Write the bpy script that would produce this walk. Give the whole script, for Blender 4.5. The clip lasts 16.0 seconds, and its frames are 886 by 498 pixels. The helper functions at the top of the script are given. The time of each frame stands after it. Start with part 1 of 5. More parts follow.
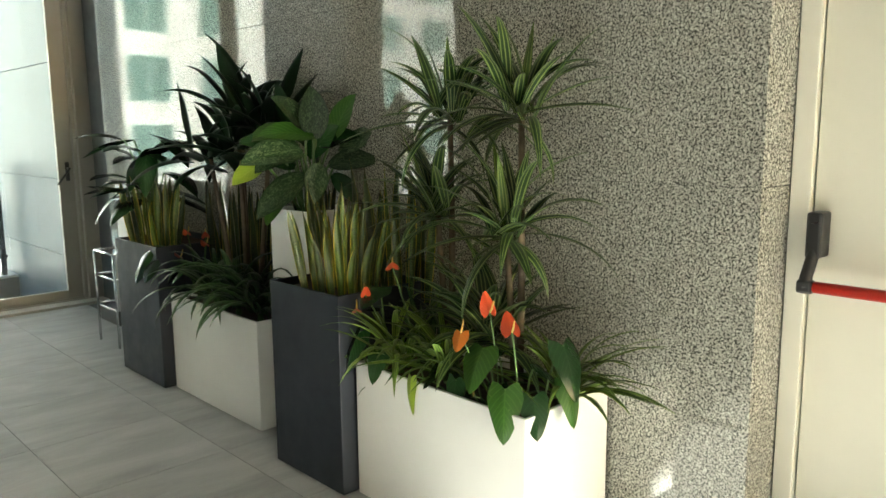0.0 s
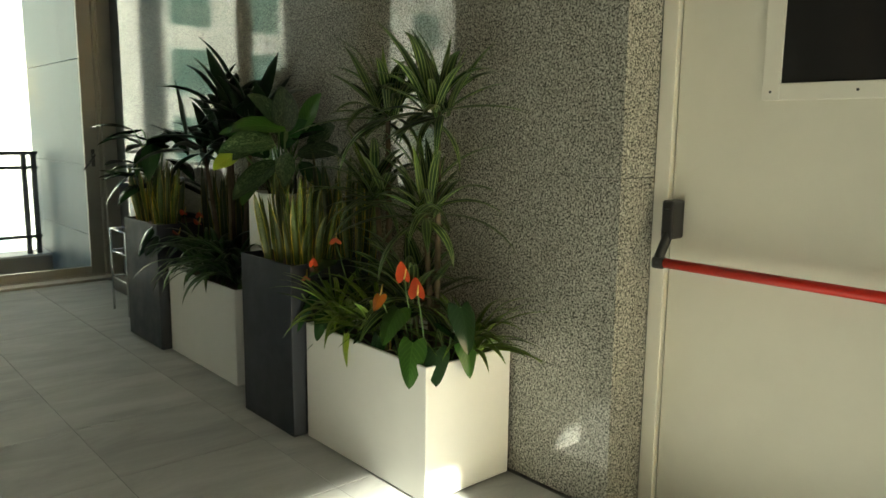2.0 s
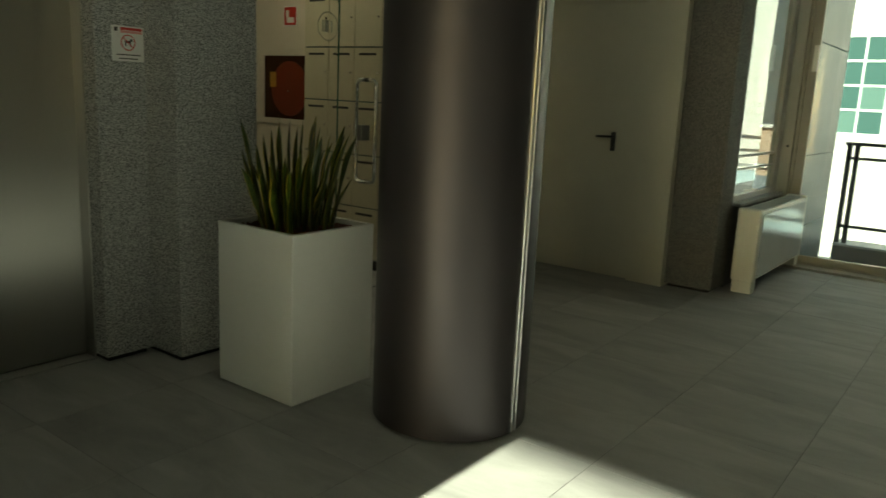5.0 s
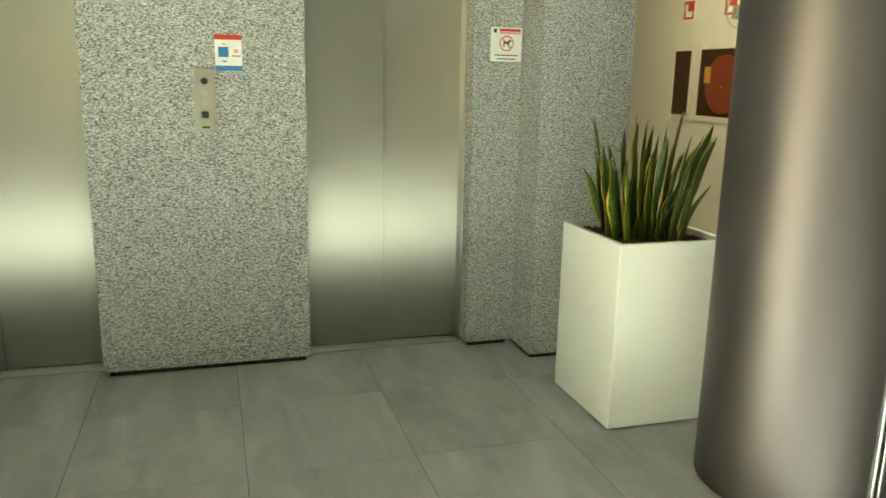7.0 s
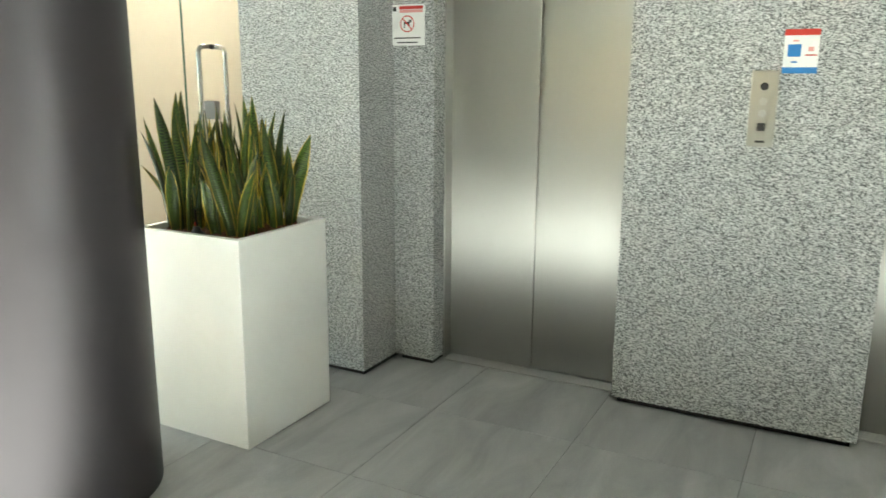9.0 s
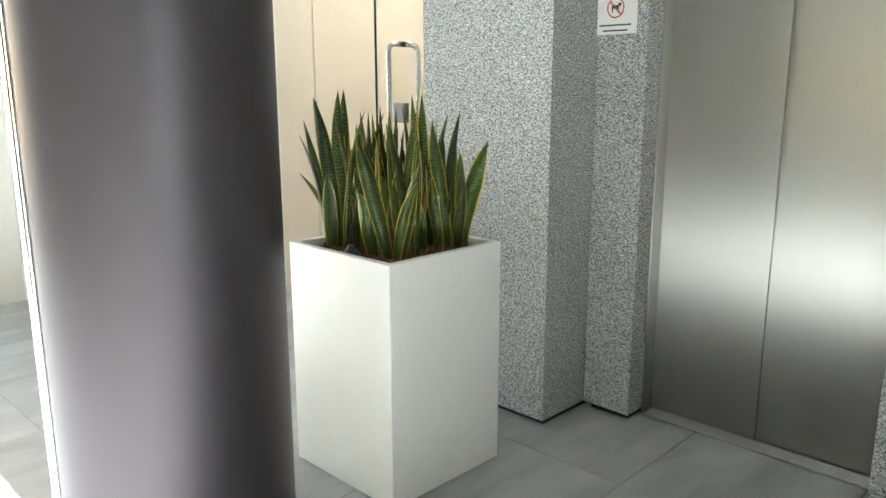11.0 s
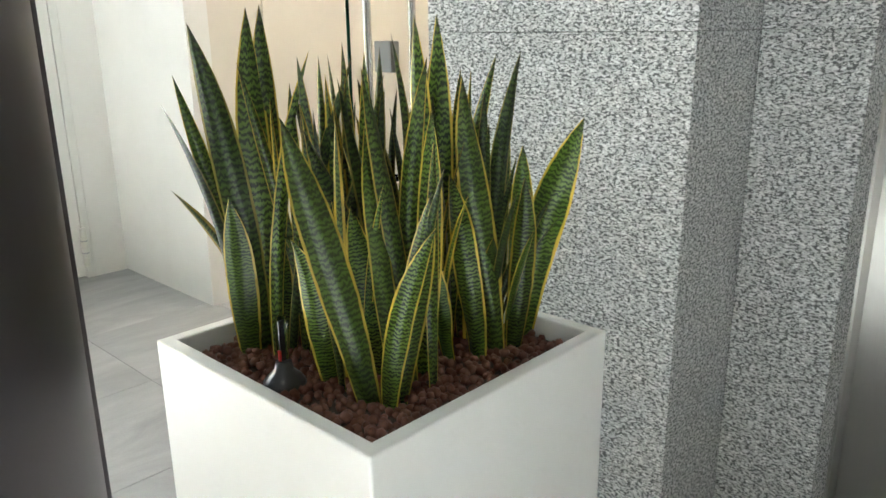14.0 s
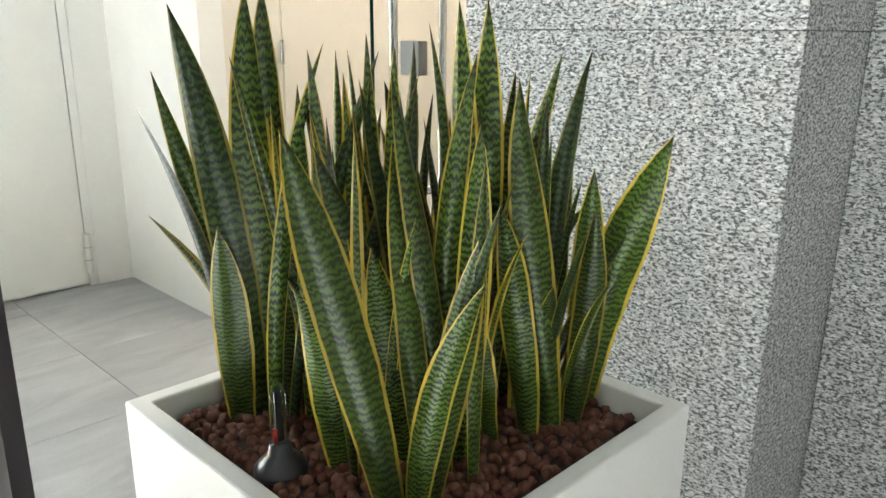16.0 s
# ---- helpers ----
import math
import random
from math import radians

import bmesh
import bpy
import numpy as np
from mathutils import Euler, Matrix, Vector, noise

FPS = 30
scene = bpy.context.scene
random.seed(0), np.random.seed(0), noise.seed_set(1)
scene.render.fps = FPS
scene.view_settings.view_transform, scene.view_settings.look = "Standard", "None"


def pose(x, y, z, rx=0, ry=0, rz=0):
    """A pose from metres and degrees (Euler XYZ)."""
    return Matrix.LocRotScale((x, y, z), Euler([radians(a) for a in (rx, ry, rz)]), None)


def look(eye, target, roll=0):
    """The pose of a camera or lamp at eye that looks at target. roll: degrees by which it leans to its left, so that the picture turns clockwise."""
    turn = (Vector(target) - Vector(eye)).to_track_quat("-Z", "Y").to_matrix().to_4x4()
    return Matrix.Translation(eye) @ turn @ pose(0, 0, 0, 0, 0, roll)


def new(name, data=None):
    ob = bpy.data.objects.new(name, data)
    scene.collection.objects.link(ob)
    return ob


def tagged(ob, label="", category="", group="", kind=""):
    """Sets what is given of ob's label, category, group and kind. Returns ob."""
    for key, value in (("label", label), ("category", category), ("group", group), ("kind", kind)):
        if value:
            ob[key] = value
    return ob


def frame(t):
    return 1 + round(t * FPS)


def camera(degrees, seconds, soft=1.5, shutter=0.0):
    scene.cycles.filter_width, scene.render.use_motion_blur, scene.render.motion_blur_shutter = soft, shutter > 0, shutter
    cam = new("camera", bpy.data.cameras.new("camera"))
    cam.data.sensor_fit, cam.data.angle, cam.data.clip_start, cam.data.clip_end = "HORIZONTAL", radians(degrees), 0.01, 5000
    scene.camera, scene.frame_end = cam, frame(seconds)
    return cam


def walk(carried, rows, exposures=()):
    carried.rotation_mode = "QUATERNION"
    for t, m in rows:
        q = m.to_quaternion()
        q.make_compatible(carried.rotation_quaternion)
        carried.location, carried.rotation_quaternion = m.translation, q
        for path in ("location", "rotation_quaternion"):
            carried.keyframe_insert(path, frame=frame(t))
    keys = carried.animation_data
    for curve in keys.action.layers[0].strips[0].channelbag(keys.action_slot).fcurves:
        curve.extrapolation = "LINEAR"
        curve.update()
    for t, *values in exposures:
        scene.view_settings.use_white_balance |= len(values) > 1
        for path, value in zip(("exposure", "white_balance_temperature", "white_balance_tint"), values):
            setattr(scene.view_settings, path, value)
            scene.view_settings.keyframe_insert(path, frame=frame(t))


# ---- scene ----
cam = camera(60.6, 16.0, shutter=0.2)
PATH = [
    (0, (-0.265, -2.275, 1.347), (1.106, -0.852, 1.04), -0.5),
    (0.5, (-0.262, -2.462, 1.36), (1.041, -0.969, 1.095), 0.6),
    (1, (-0.326, -2.608, 1.351), (0.961, -1.098, 1.098), 0.9),
    (1.5, (-0.331, -2.763, 1.347), (1.018, -1.311, 1.076), 0.4),
    (2, (-0.268, -2.883, 1.342), (1.028, -1.393, 1.028), 0.6),
    (2.5, (-0.212, -2.993, 1.348), (0.877, -1.35, 1.004), 2.5),
    (2.9, (-0.141, -3.052, 1.34), (0.666, -1.254, 0.999), 3.2),
    (3, (-0.125, -3.074, 1.337), (0.601, -1.24, 1.004), 4.1),
    (3.5, (0.023, -3.117, 1.35), (0.247, -1.162, 0.992), 3.0),
    (4, (0.224, -3.081, 1.35), (-0.14, -1.153, 0.961), 4.0),
    (4.5, (0.353, -3.093, 1.33), (-0.483, -1.315, 0.953), 2.2),
    (4.6, (0.423, -3.089, 1.31), (-0.507, -1.354, 0.958), 2.6),
    (5, (0.517, -3.083, 1.342), (-0.66, -1.515, 0.946), 2.7),
    (5.2, (0.553, -3.027, 1.339), (-0.741, -1.556, 0.939), 1.9),
    (7.3, (0.653, -2.358, 1.349), (-1.257, -1.966, 0.903), 1.0),
    (7.5, (0.607, -2.296, 1.341), (-1.325, -2.031, 0.896), 0.8),
    (8, (0.407, -2.264, 1.351), (-1.541, -2.352, 0.904), 0.7),
    (8.5, (0.272, -2.269, 1.331), (-1.605, -2.788, 0.874), -0.6),
    (9, (0.16, -2.214, 1.325), (-1.569, -3.121, 0.893), 0.4),
    (9.5, (0.061, -2.126, 1.328), (-1.515, -3.28, 0.9), 0.6),
    (10, (-0.017, -2.119, 1.309), (-1.491, -3.402, 0.883), -1.5),
    (10.2, (-0.07, -2.14, 1.301), (-1.521, -3.451, 0.88), -1.5),
    (12.3, (-0.890, -2.989, 1.292), (-2.231, -4.406, 0.848), 0.8),
    (12.5, (-0.970, -3.048, 1.282), (-2.293, -4.474, 0.819), 0.2),
    (13, (-1.145, -3.164, 1.267), (-2.437, -4.603, 0.758), 0.1),
    (13.5, (-1.234, -3.302, 1.261), (-2.567, -4.684, 0.701), -0.2),
    (14, (-1.273, -3.436, 1.252), (-2.668, -4.754, 0.690), -0.7),
    (14.5, (-1.305, -3.530, 1.239), (-2.734, -4.823, 0.702), 0.6),
    (15, (-1.369, -3.589, 1.237), (-2.766, -4.920, 0.714), 0.3),
    (15.5, (-1.406, -3.617, 1.239), (-2.781, -4.966, 0.702), 0.4),
    (16, (-1.431, -3.632, 1.233), (-2.799, -4.984, 0.685), 0.4),
]
walk(cam, [(t, look(eye, target, roll)) for t, eye, target, roll in PATH],
     [(0, 4.10, 6700, 0), (0.5, 3.37, 6800, 0), (1, 2.95, 7000, 0), (1.5, 2.85, 7200, -3), (2, 3.05, 7300, -6), (2.5, 2.50, 6900, -8), (3, 2.05, 6600, -11), (3.5, 1.70, 6300, -12), (4, 1.63, 6500, -15), (4.5, 1.77, 7000, -17), (5.2, 2.55, 7700, -15), (7.3, 4.95, 7400, -17), (8, 4.97, 6850, -13), (9, 5.10, 6250, -3), (10, 5.10, 6000, 3), (12.3, 4.95, 5950, 4), (14, 5.12, 5950, 6), (16, 5.24, 5950, 6)])

# ---- world, sun, exposure ----
SUN_EL, SUN_AZ = 18.6, 0.0   # sun stands low in the -y direction
world = bpy.data.worlds.new("sky")
scene.world = world
world.use_nodes = True
wn, wl = world.node_tree.nodes, world.node_tree.links
sky = wn.new("ShaderNodeTexSky")
sky.sky_type, sky.sun_disc = "NISHITA", False
sky.sun_elevation, sky.sun_rotation = radians(SUN_EL), radians(180 - SUN_AZ)
wl.new(sky.outputs[0], wn["Background"].inputs[0])
wn["Background"].inputs[1].default_value = 0.05
sun = new("sun", bpy.data.lights.new("sun", "SUN"))
sun.data.energy, sun.data.angle, sun.data.color = 5.0, radians(0.6), (1.0, 0.965, 0.92)
sun.matrix_world = look((0, 0, 0), (-math.sin(radians(SUN_AZ)), math.cos(radians(SUN_AZ)), -math.tan(radians(SUN_EL))))


# ---- materials ----
def mat(name, color=(0.8, 0.8, 0.8), rough=0.5, metal=0.0, spec=0.5):
    m = bpy.data.materials.new(name)
    m.use_nodes = True
    b = m.node_tree.nodes["Principled BSDF"]
    b.inputs["Base Color"].default_value = (*color, 1)
    b.inputs["Roughness"].default_value = rough
    b.inputs["Metallic"].default_value = metal
    b.inputs["Specular IOR Level"].default_value = spec
    return m


class Nodes:
    """Short hand for wiring a material."""

    def __init__(self, m):
        self.t = m.node_tree
        self.b = self.t.nodes["Principled BSDF"]

    def add(self, kind, operation="", blend_type="", uv_map="", bands="", tangent_axis=""):
        n = self.t.nodes.new("ShaderNode" + kind)
        if operation:
            n.operation = operation
        if blend_type:
            n.data_type, n.blend_type = "RGBA", blend_type
        if uv_map:
            n.uv_map = uv_map
        if bands:
            n.wave_type, n.bands_direction, n.wave_profile = "BANDS", bands, "SIN"
        if tangent_axis:
            n.direction_type, n.axis = "RADIAL", tangent_axis
        return n

    def link(self, a, b):
        self.t.links.new(a, b)

    def coords(self, which="Object", scale=(1, 1, 1)):
        c, mp = self.add("TexCoord"), self.add("Mapping")
        mp.inputs["Scale"].default_value = scale
        self.link(c.outputs[which], mp.inputs[0])
        return mp.outputs[0]

    def position(self, scale=(1, 1, 1)):
        c, mp = self.add("NewGeometry"), self.add("Mapping")
        mp.inputs["Scale"].default_value = scale
        self.link(c.outputs["Position"], mp.inputs[0])
        return mp.outputs[0]

    def noise(self, vec, scale, detail=4.0, rough=0.55, distortion=0.0):
        n = self.add("TexNoise")
        n.inputs["Scale"].default_value = scale
        n.inputs["Detail"].default_value = detail
        n.inputs["Roughness"].default_value = rough
        n.inputs["Distortion"].default_value = distortion
        self.link(vec, n.inputs["Vector"])
        return n.outputs[0]

    def ramp(self, fac, *stops, mode="LINEAR"):
        r = self.add("ValToRGB")
        r.color_ramp.interpolation = mode
        while len(r.color_ramp.elements) < len(stops):
            r.color_ramp.elements.new(0.5)
        for e, (p, c) in zip(r.color_ramp.elements, stops):
            e.position = p
            e.color = (*c, 1) if not isinstance(c, (int, float)) else (c, c, c, 1)
        self.link(fac, r.inputs[0])
        return r.outputs[0]

    def mix(self, fac, a, b, blend="MIX"):
        n = self.add("Mix", blend_type=blend)
        for v, i in ((fac, 0), (a, 6), (b, 7)):
            if isinstance(v, (int, float)):
                n.inputs[i].default_value = v if i == 0 else (v, v, v, 1)
            elif isinstance(v, tuple):
                n.inputs[i].default_value = (*v, 1)
            else:
                self.link(v, n.inputs[i])
        return n.outputs[2]

    def math(self, op, a, b=0.0):
        n = self.add("Math", operation=op)
        for v, i in ((a, 0), (b, 1)):
            if isinstance(v, (int, float)):
                n.inputs[i].default_value = v
            else:
                self.link(v, n.inputs[i])
        return n.outputs[0]

    def bump(self, height, strength=0.2, distance=0.002):
        n = self.add("Bump")
        n.inputs["Strength"].default_value = strength
        n.inputs["Distance"].default_value = distance
        self.link(height, n.inputs["Height"])
        self.link(n.outputs[0], self.b.inputs["Normal"])

    def out(self, **sockets):
        for k, v in sockets.items():
            self.link(v, self.b.inputs[k.replace("_", " ")])


def granite(name, light, dark, rough, grain=1.0, relief=0.3, flat=1.0):
    m = mat(name, rough=rough)
    n = Nodes(m)
    p = n.position((flat, flat, 1.0))
    fine = n.noise(p, 260 * grain, 3, 0.6)
    med = n.noise(p, 120 * grain, 3, 0.65)
    cloud = n.noise(p, 2.2, 4, 0.6)
    v = n.add("TexVoronoi")
    v.inputs["Scale"].default_value = 150 * grain
    n.link(p, v.inputs["Vector"])
    grey = n.ramp(v.outputs["Color"], (0.0, tuple(c * 0.62 for c in light)), (0.55, light), (1.0, tuple(min(1, c * 1.55) for c in light)))
    speck = n.ramp(n.math("ADD", n.math("MULTIPLY", med, 0.7), n.math("MULTIPLY", fine, 0.3)), (0.45, 1.0), (0.505, 0.0))
    c = n.mix(speck, grey, dark)
    c = n.mix(0.5, c, n.ramp(cloud, (0.3, 0.78), (0.7, 1.0)), "MULTIPLY")
    n.out(Base_Color=c)
    n.bump(fine, relief, 0.0015)
    n.out(Roughness=n.ramp(med, (0.3, rough * 0.8), (0.7, min(1, rough * 1.25))))
    return m


def painted(name, color, rough=0.45, tone=0.05, relief=0.06, size=4.0):
    """Paint or lacquer with faint smudges and a fine orange-peel."""
    m = mat(name, color, rough)
    n = Nodes(m)
    p = n.position()
    a = n.noise(p, size, 5, 0.6)
    c = n.mix(n.ramp(a, (0.35, 0.0), (0.7, 1.0)), tuple(x * (1 - tone) for x in color), color)
    n.out(Base_Color=c, Roughness=n.ramp(n.noise(p, size * 2.5, 4), (0.3, rough * 0.8), (0.75, min(1, rough * 1.2))))
    n.bump(n.noise(p, 220, 2), relief, 0.0006)
    return m


def brushed(name, color, rough, along="z", aniso=0.0):
    """Brushed metal with streaks along one axis."""
    m = mat(name, color, rough, 1.0)
    n = Nodes(m)
    s = {"z": (90, 90, 1.2), "y": (90, 1.2, 90), "x": (1.2, 90, 90)}[along]
    streak = n.noise(n.position(s), 4, 4, 0.6)
    blot = n.noise(n.position(), 3.5, 3)
    n.out(Base_Color=n.mix(n.ramp(streak, (0.3, 0.0), (0.7, 1.0)), tuple(c * 0.97 for c in color), color))
    n.out(Roughness=n.ramp(n.math("ADD", n.math("MULTIPLY", streak, 0.6), n.math("MULTIPLY", blot, 0.4)), (0.3, rough * 0.985), (0.7, rough * 1.015)))
    if aniso:
        tan = n.add("Tangent", tangent_axis="Z")
        n.link(tan.outputs[0], m.node_tree.nodes["Principled BSDF"].inputs["Tangent"])
        m.node_tree.nodes["Principled BSDF"].inputs["Anisotropic"].default_value = aniso
    return m


def metallic_paint(name, color, rough):
    """Smooth metallic lacquer with faint handling marks."""
    m = mat(name, color, rough, 0.85)
    n = Nodes(m)
    blot = n.noise(n.position((1, 1, 0.4)), 5.0, 5, 0.6)
    n.out(Base_Color=n.mix(n.ramp(blot, (0.3, 0.0), (0.7, 1.0)), tuple(c * 0.93 for c in color), color))
    n.out(Roughness=n.ramp(blot, (0.3, rough * 0.92), (0.7, rough * 1.08)))
    n.bump(n.noise(n.position(), 400, 2), 0.05, 0.0003)
    return m


def glass(name, tint=(0.93, 0.97, 0.96), rough=0.0, ior=1.45):
    m = mat(name, tint, rough)
    m.node_tree.nodes["Principled BSDF"].inputs["Transmission Weight"].default_value = 1.0
    m.node_tree.nodes["Principled BSDF"].inputs["IOR"].default_value = ior
    return m


def floor_tile_material():
    m = mat("porcelain tile", rough=0.5, spec=0.32)
    n = Nodes(m)
    info = n.add("ObjectInfo")
    p = n.add("VectorMath", operation="ADD")
    n.link(n.position((1.0, 3.2, 1.0)), p.inputs[0])
    off = n.add("VectorMath", operation="SCALE")
    off.inputs[0].default_value = (17.0, 29.0, 5.0)
    n.link(info.outputs["Random"], off.inputs["Scale"])
    n.link(off.outputs[0], p.inputs[1])
    cloud = n.noise(p.outputs[0], 1.6, 7, 0.62, 0.8)
    fine = n.noise(n.position(), 160, 3)
    base = n.ramp(cloud, (0.30, (0.325, 0.325, 0.318)), (0.5, (0.415, 0.415, 0.407)), (0.72, (0.505, 0.505, 0.495)))
    tone = n.math("ADD", n.math("MULTIPLY", info.outputs["Random"], 0.10), 0.92)
    base = n.mix(1.0, base, n.mix(1.0, tone, 1.0, "MULTIPLY"), "MULTIPLY")
    base = n.mix(n.ramp(fine, (0.3, 0.0), (0.8, 0.16)), base, (0.14, 0.14, 0.14))
    n.out(Base_Color=base, Roughness=n.ramp(cloud, (0.3, 0.54), (0.7, 0.62)))
    n.bump(fine, 0.05, 0.0006)
    return m


M = {}
M["tile"] = floor_tile_material()
M["grout"] = painted("tile grout", (0.13, 0.13, 0.127), 0.9)
M["polished"] = granite("polished granite", (0.385, 0.378, 0.33), (0.045, 0.047, 0.040), 0.04, 1.18, 0.01)
M["flamed"] = granite("flamed granite", (0.53, 0.535, 0.525), (0.085, 0.088, 0.088), 0.75, 1.9, 0.7, 0.5)
# same flamed granite, colour lowered to carry the pilaster's backlit shade
M["flamed_backlit"] = granite("flamed granite darkened for backlight", (0.23, 0.225, 0.205), (0.035, 0.035, 0.033), 0.75, 1.9, 0.7, 0.5)
M["gap"] = painted("dark gap", (0.015, 0.015, 0.015), 0.9)
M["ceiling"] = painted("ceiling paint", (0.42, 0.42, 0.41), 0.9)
M["cream"] = painted("cream wall paint", (0.72, 0.66, 0.565), 0.7)
M["white_wall"] = painted("white wall paint", (0.80, 0.785, 0.74), 0.6)
M["door"] = painted("ivory door lacquer", (0.70, 0.67, 0.56), 0.38)
M["door_frame"] = painted("ivory frame lacquer", (0.74, 0.71, 0.61), 0.35)
M["white_planter"] = painted("white planter lacquer", (0.80, 0.80, 0.77), 0.35, 0.04)
M["dark_planter"] = painted("anthracite planter lacquer", (0.022, 0.027, 0.037), 0.5, 0.15)
M["dark_planter"].node_tree.nodes["Principled BSDF"].inputs["Specular IOR Level"].default_value = 0.25
M["soil"] = painted("planter soil", (0.05, 0.03, 0.02), 1.0)
M["steel"] = brushed("brushed steel", (0.44, 0.435, 0.41), 0.40, "z", 0.95)
M["sill_steel"] = brushed("sill aluminium", (0.50, 0.50, 0.48), 0.35, "y")
M["chrome"] = mat("chrome", (0.62, 0.63, 0.64), 0.12, 1.0)
M["column"] = metallic_paint("grey metallic column cladding", (0.09, 0.082, 0.088), 0.48)
M["column_edge"] = brushed("bright column edge", (0.60, 0.60, 0.60), 0.28, "z")
M["aluminium"] = painted("bronze anodised aluminium", (0.36, 0.345, 0.30), 0.38)
M["black"] = painted("black plastic", (0.018, 0.018, 0.018), 0.35)
M["red"] = painted("red push bar", (0.50, 0.018, 0.012), 0.35)
M["dark_panel"] = painted("dark grey panel", (0.07, 0.075, 0.08), 0.5)
M["sill_stone"] = granite("grey sill stone", (0.42, 0.43, 0.43), (0.2, 0.2, 0.2), 0.45)
M["balcony_stone"] = granite("honed balcony stone", (0.10, 0.125, 0.14), (0.07, 0.085, 0.097), 0.42)
M["rail"] = painted("black railing paint", (0.022, 0.026, 0.028), 0.4)
M["appliance"] = painted("ivory appliance", (0.72, 0.71, 0.64), 0.4)
M["gloss_white"] = painted("gloss white panel", (0.70, 0.72, 0.72), 0.08)
M["grille"] = painted("grey grille", (0.45, 0.46, 0.45), 0.45)
M["white_door"] = painted("white door lacquer", (0.78, 0.77, 0.72), 0.35)
M["hose_red"] = painted("hose reel red", (0.20, 0.035, 0.015), 0.5)
M["note"] = painted("yellow note", (0.55, 0.30, 0.05), 0.7)
M["locker"] = painted("locker cream", (0.62, 0.58, 0.44), 0.5)
M["locker_side"] = painted("locker carcass", (0.05, 0.10, 0.10), 0.6)
M["etched"] = painted("etched film", (0.55, 0.58, 0.50), 0.6)
M["clear_glass"] = glass("clear door glass", (0.98, 0.99, 0.985), ior=1.06)
M["lock_metal"] = painted("grey lock metal", (0.20, 0.20, 0.19), 0.45)
M["glass_edge"] = mat("green glass edge", (0.02, 0.10, 0.07), 0.1)
M["fac_frame"] = painted("pale window metal", (0.27, 0.33, 0.31), 0.5)
M["fac_glass"] = mat("green facade glass", (0.026, 0.054, 0.052), 0.3, 0.0, 0.0)
M["fac_glass_pale"] = mat("pale green facade glass", (0.048, 0.085, 0.078), 0.3, 0.0, 0.0)
# blue shade mixed into the render colour, since the sun reaches the annex
M["annex"] = painted("blue grey shade-tinted render", (0.16, 0.22, 0.25), 0.8)


def facade_material():
    m = mat("white facade tile", rough=0.55)
    n = Nodes(m)
    br = n.add("TexBrick")
    br.offset = 0.0
    for k, v in (("Scale", 1.0), ("Mortar Size", 0.012), ("Brick Width", 1.15), ("Row Height", 0.78), ("Bias", 0.0)):
        br.inputs[k].default_value = v
    br.inputs["Color1"].default_value = (0.29, 0.285, 0.275, 1)
    br.inputs["Color2"].default_value = (0.265, 0.262, 0.255, 1)
    br.inputs["Mortar"].default_value = (0.19, 0.19, 0.185, 1)
    c, sep, com = n.add("NewGeometry"), n.add("SeparateXYZ"), n.add("CombineXYZ")
    n.link(c.outputs["Position"], sep.inputs[0])
    n.link(sep.outputs["X"], com.inputs["X"])
    n.link(sep.outputs["Z"], com.inputs["Y"])
    n.link(com.outputs[0], br.inputs["Vector"])
    stain = n.ramp(n.noise(n.position((0.5, 0.5, 0.12)), 1.5, 5), (0.35, 0.86), (0.65, 1.0))
    n.out(Base_Color=n.mix(1.0, br.outputs["Color"], stain, "MULTIPLY"))
    return m


M["facade"] = facade_material()
M["glass"] = glass("window glass")
M["dark_glass"] = mat("dark door glass", (0.02, 0.02, 0.02), 0.08)


# ---- mesh helpers ----
def box_bm(x0, x1, y0, y1, z0, z1, bevel=0.0, seg=2):
    bm = bmesh.new()
    bmesh.ops.create_cube(bm, size=1)
    bmesh.ops.scale(bm, vec=(x1 - x0, y1 - y0, z1 - z0), verts=bm.verts)
    bmesh.ops.translate(bm, vec=((x0 + x1) / 2, (y0 + y1) / 2, (z0 + z1) / 2), verts=bm.verts)
    if bevel:
        bmesh.ops.bevel(bm, geom=bm.edges[:], offset=bevel, segments=seg, profile=0.5, affect="EDGES")
    return bm


def join_bm(*bms):
    out = bmesh.new()
    for b in bms:
        me = bpy.data.meshes.new("tmp")
        b.to_mesh(me)
        b.free()
        out.from_mesh(me)
        bpy.data.meshes.remove(me)
    return out


def tube_bm(points, r, n=10, caps=True):
    """A round tube along a line of points."""
    bm = bmesh.new()
    pts = [Vector(p) for p in points]
    rings, up = [], Vector((0.31, 0.17, 0.93))
    for i, p in enumerate(pts):
        d = (pts[min(i + 1, len(pts) - 1)] - pts[max(i - 1, 0)]).normalized()
        if abs(d.dot(up)) > 0.97:
            up = Vector((1, 0, 0.1))
        a = d.cross(up).normalized()
        b = d.cross(a)
        up = a.cross(d)
        rr = r[i] if isinstance(r, (list, tuple)) else r
        rings.append([bm.verts.new(p + rr * (math.cos(2 * math.pi * k / n) * a + math.sin(2 * math.pi * k / n) * b)) for k in range(n)])
    for r0, r1 in zip(rings, rings[1:]):
        for k in range(n):
            bm.faces.new((r0[k], r0[(k + 1) % n], r1[(k + 1) % n], r1[k]))
    if caps:
        bm.faces.new(rings[0][::-1])
        bm.faces.new(rings[-1])
    bmesh.ops.recalc_face_normals(bm, faces=bm.faces[:])
    return bm


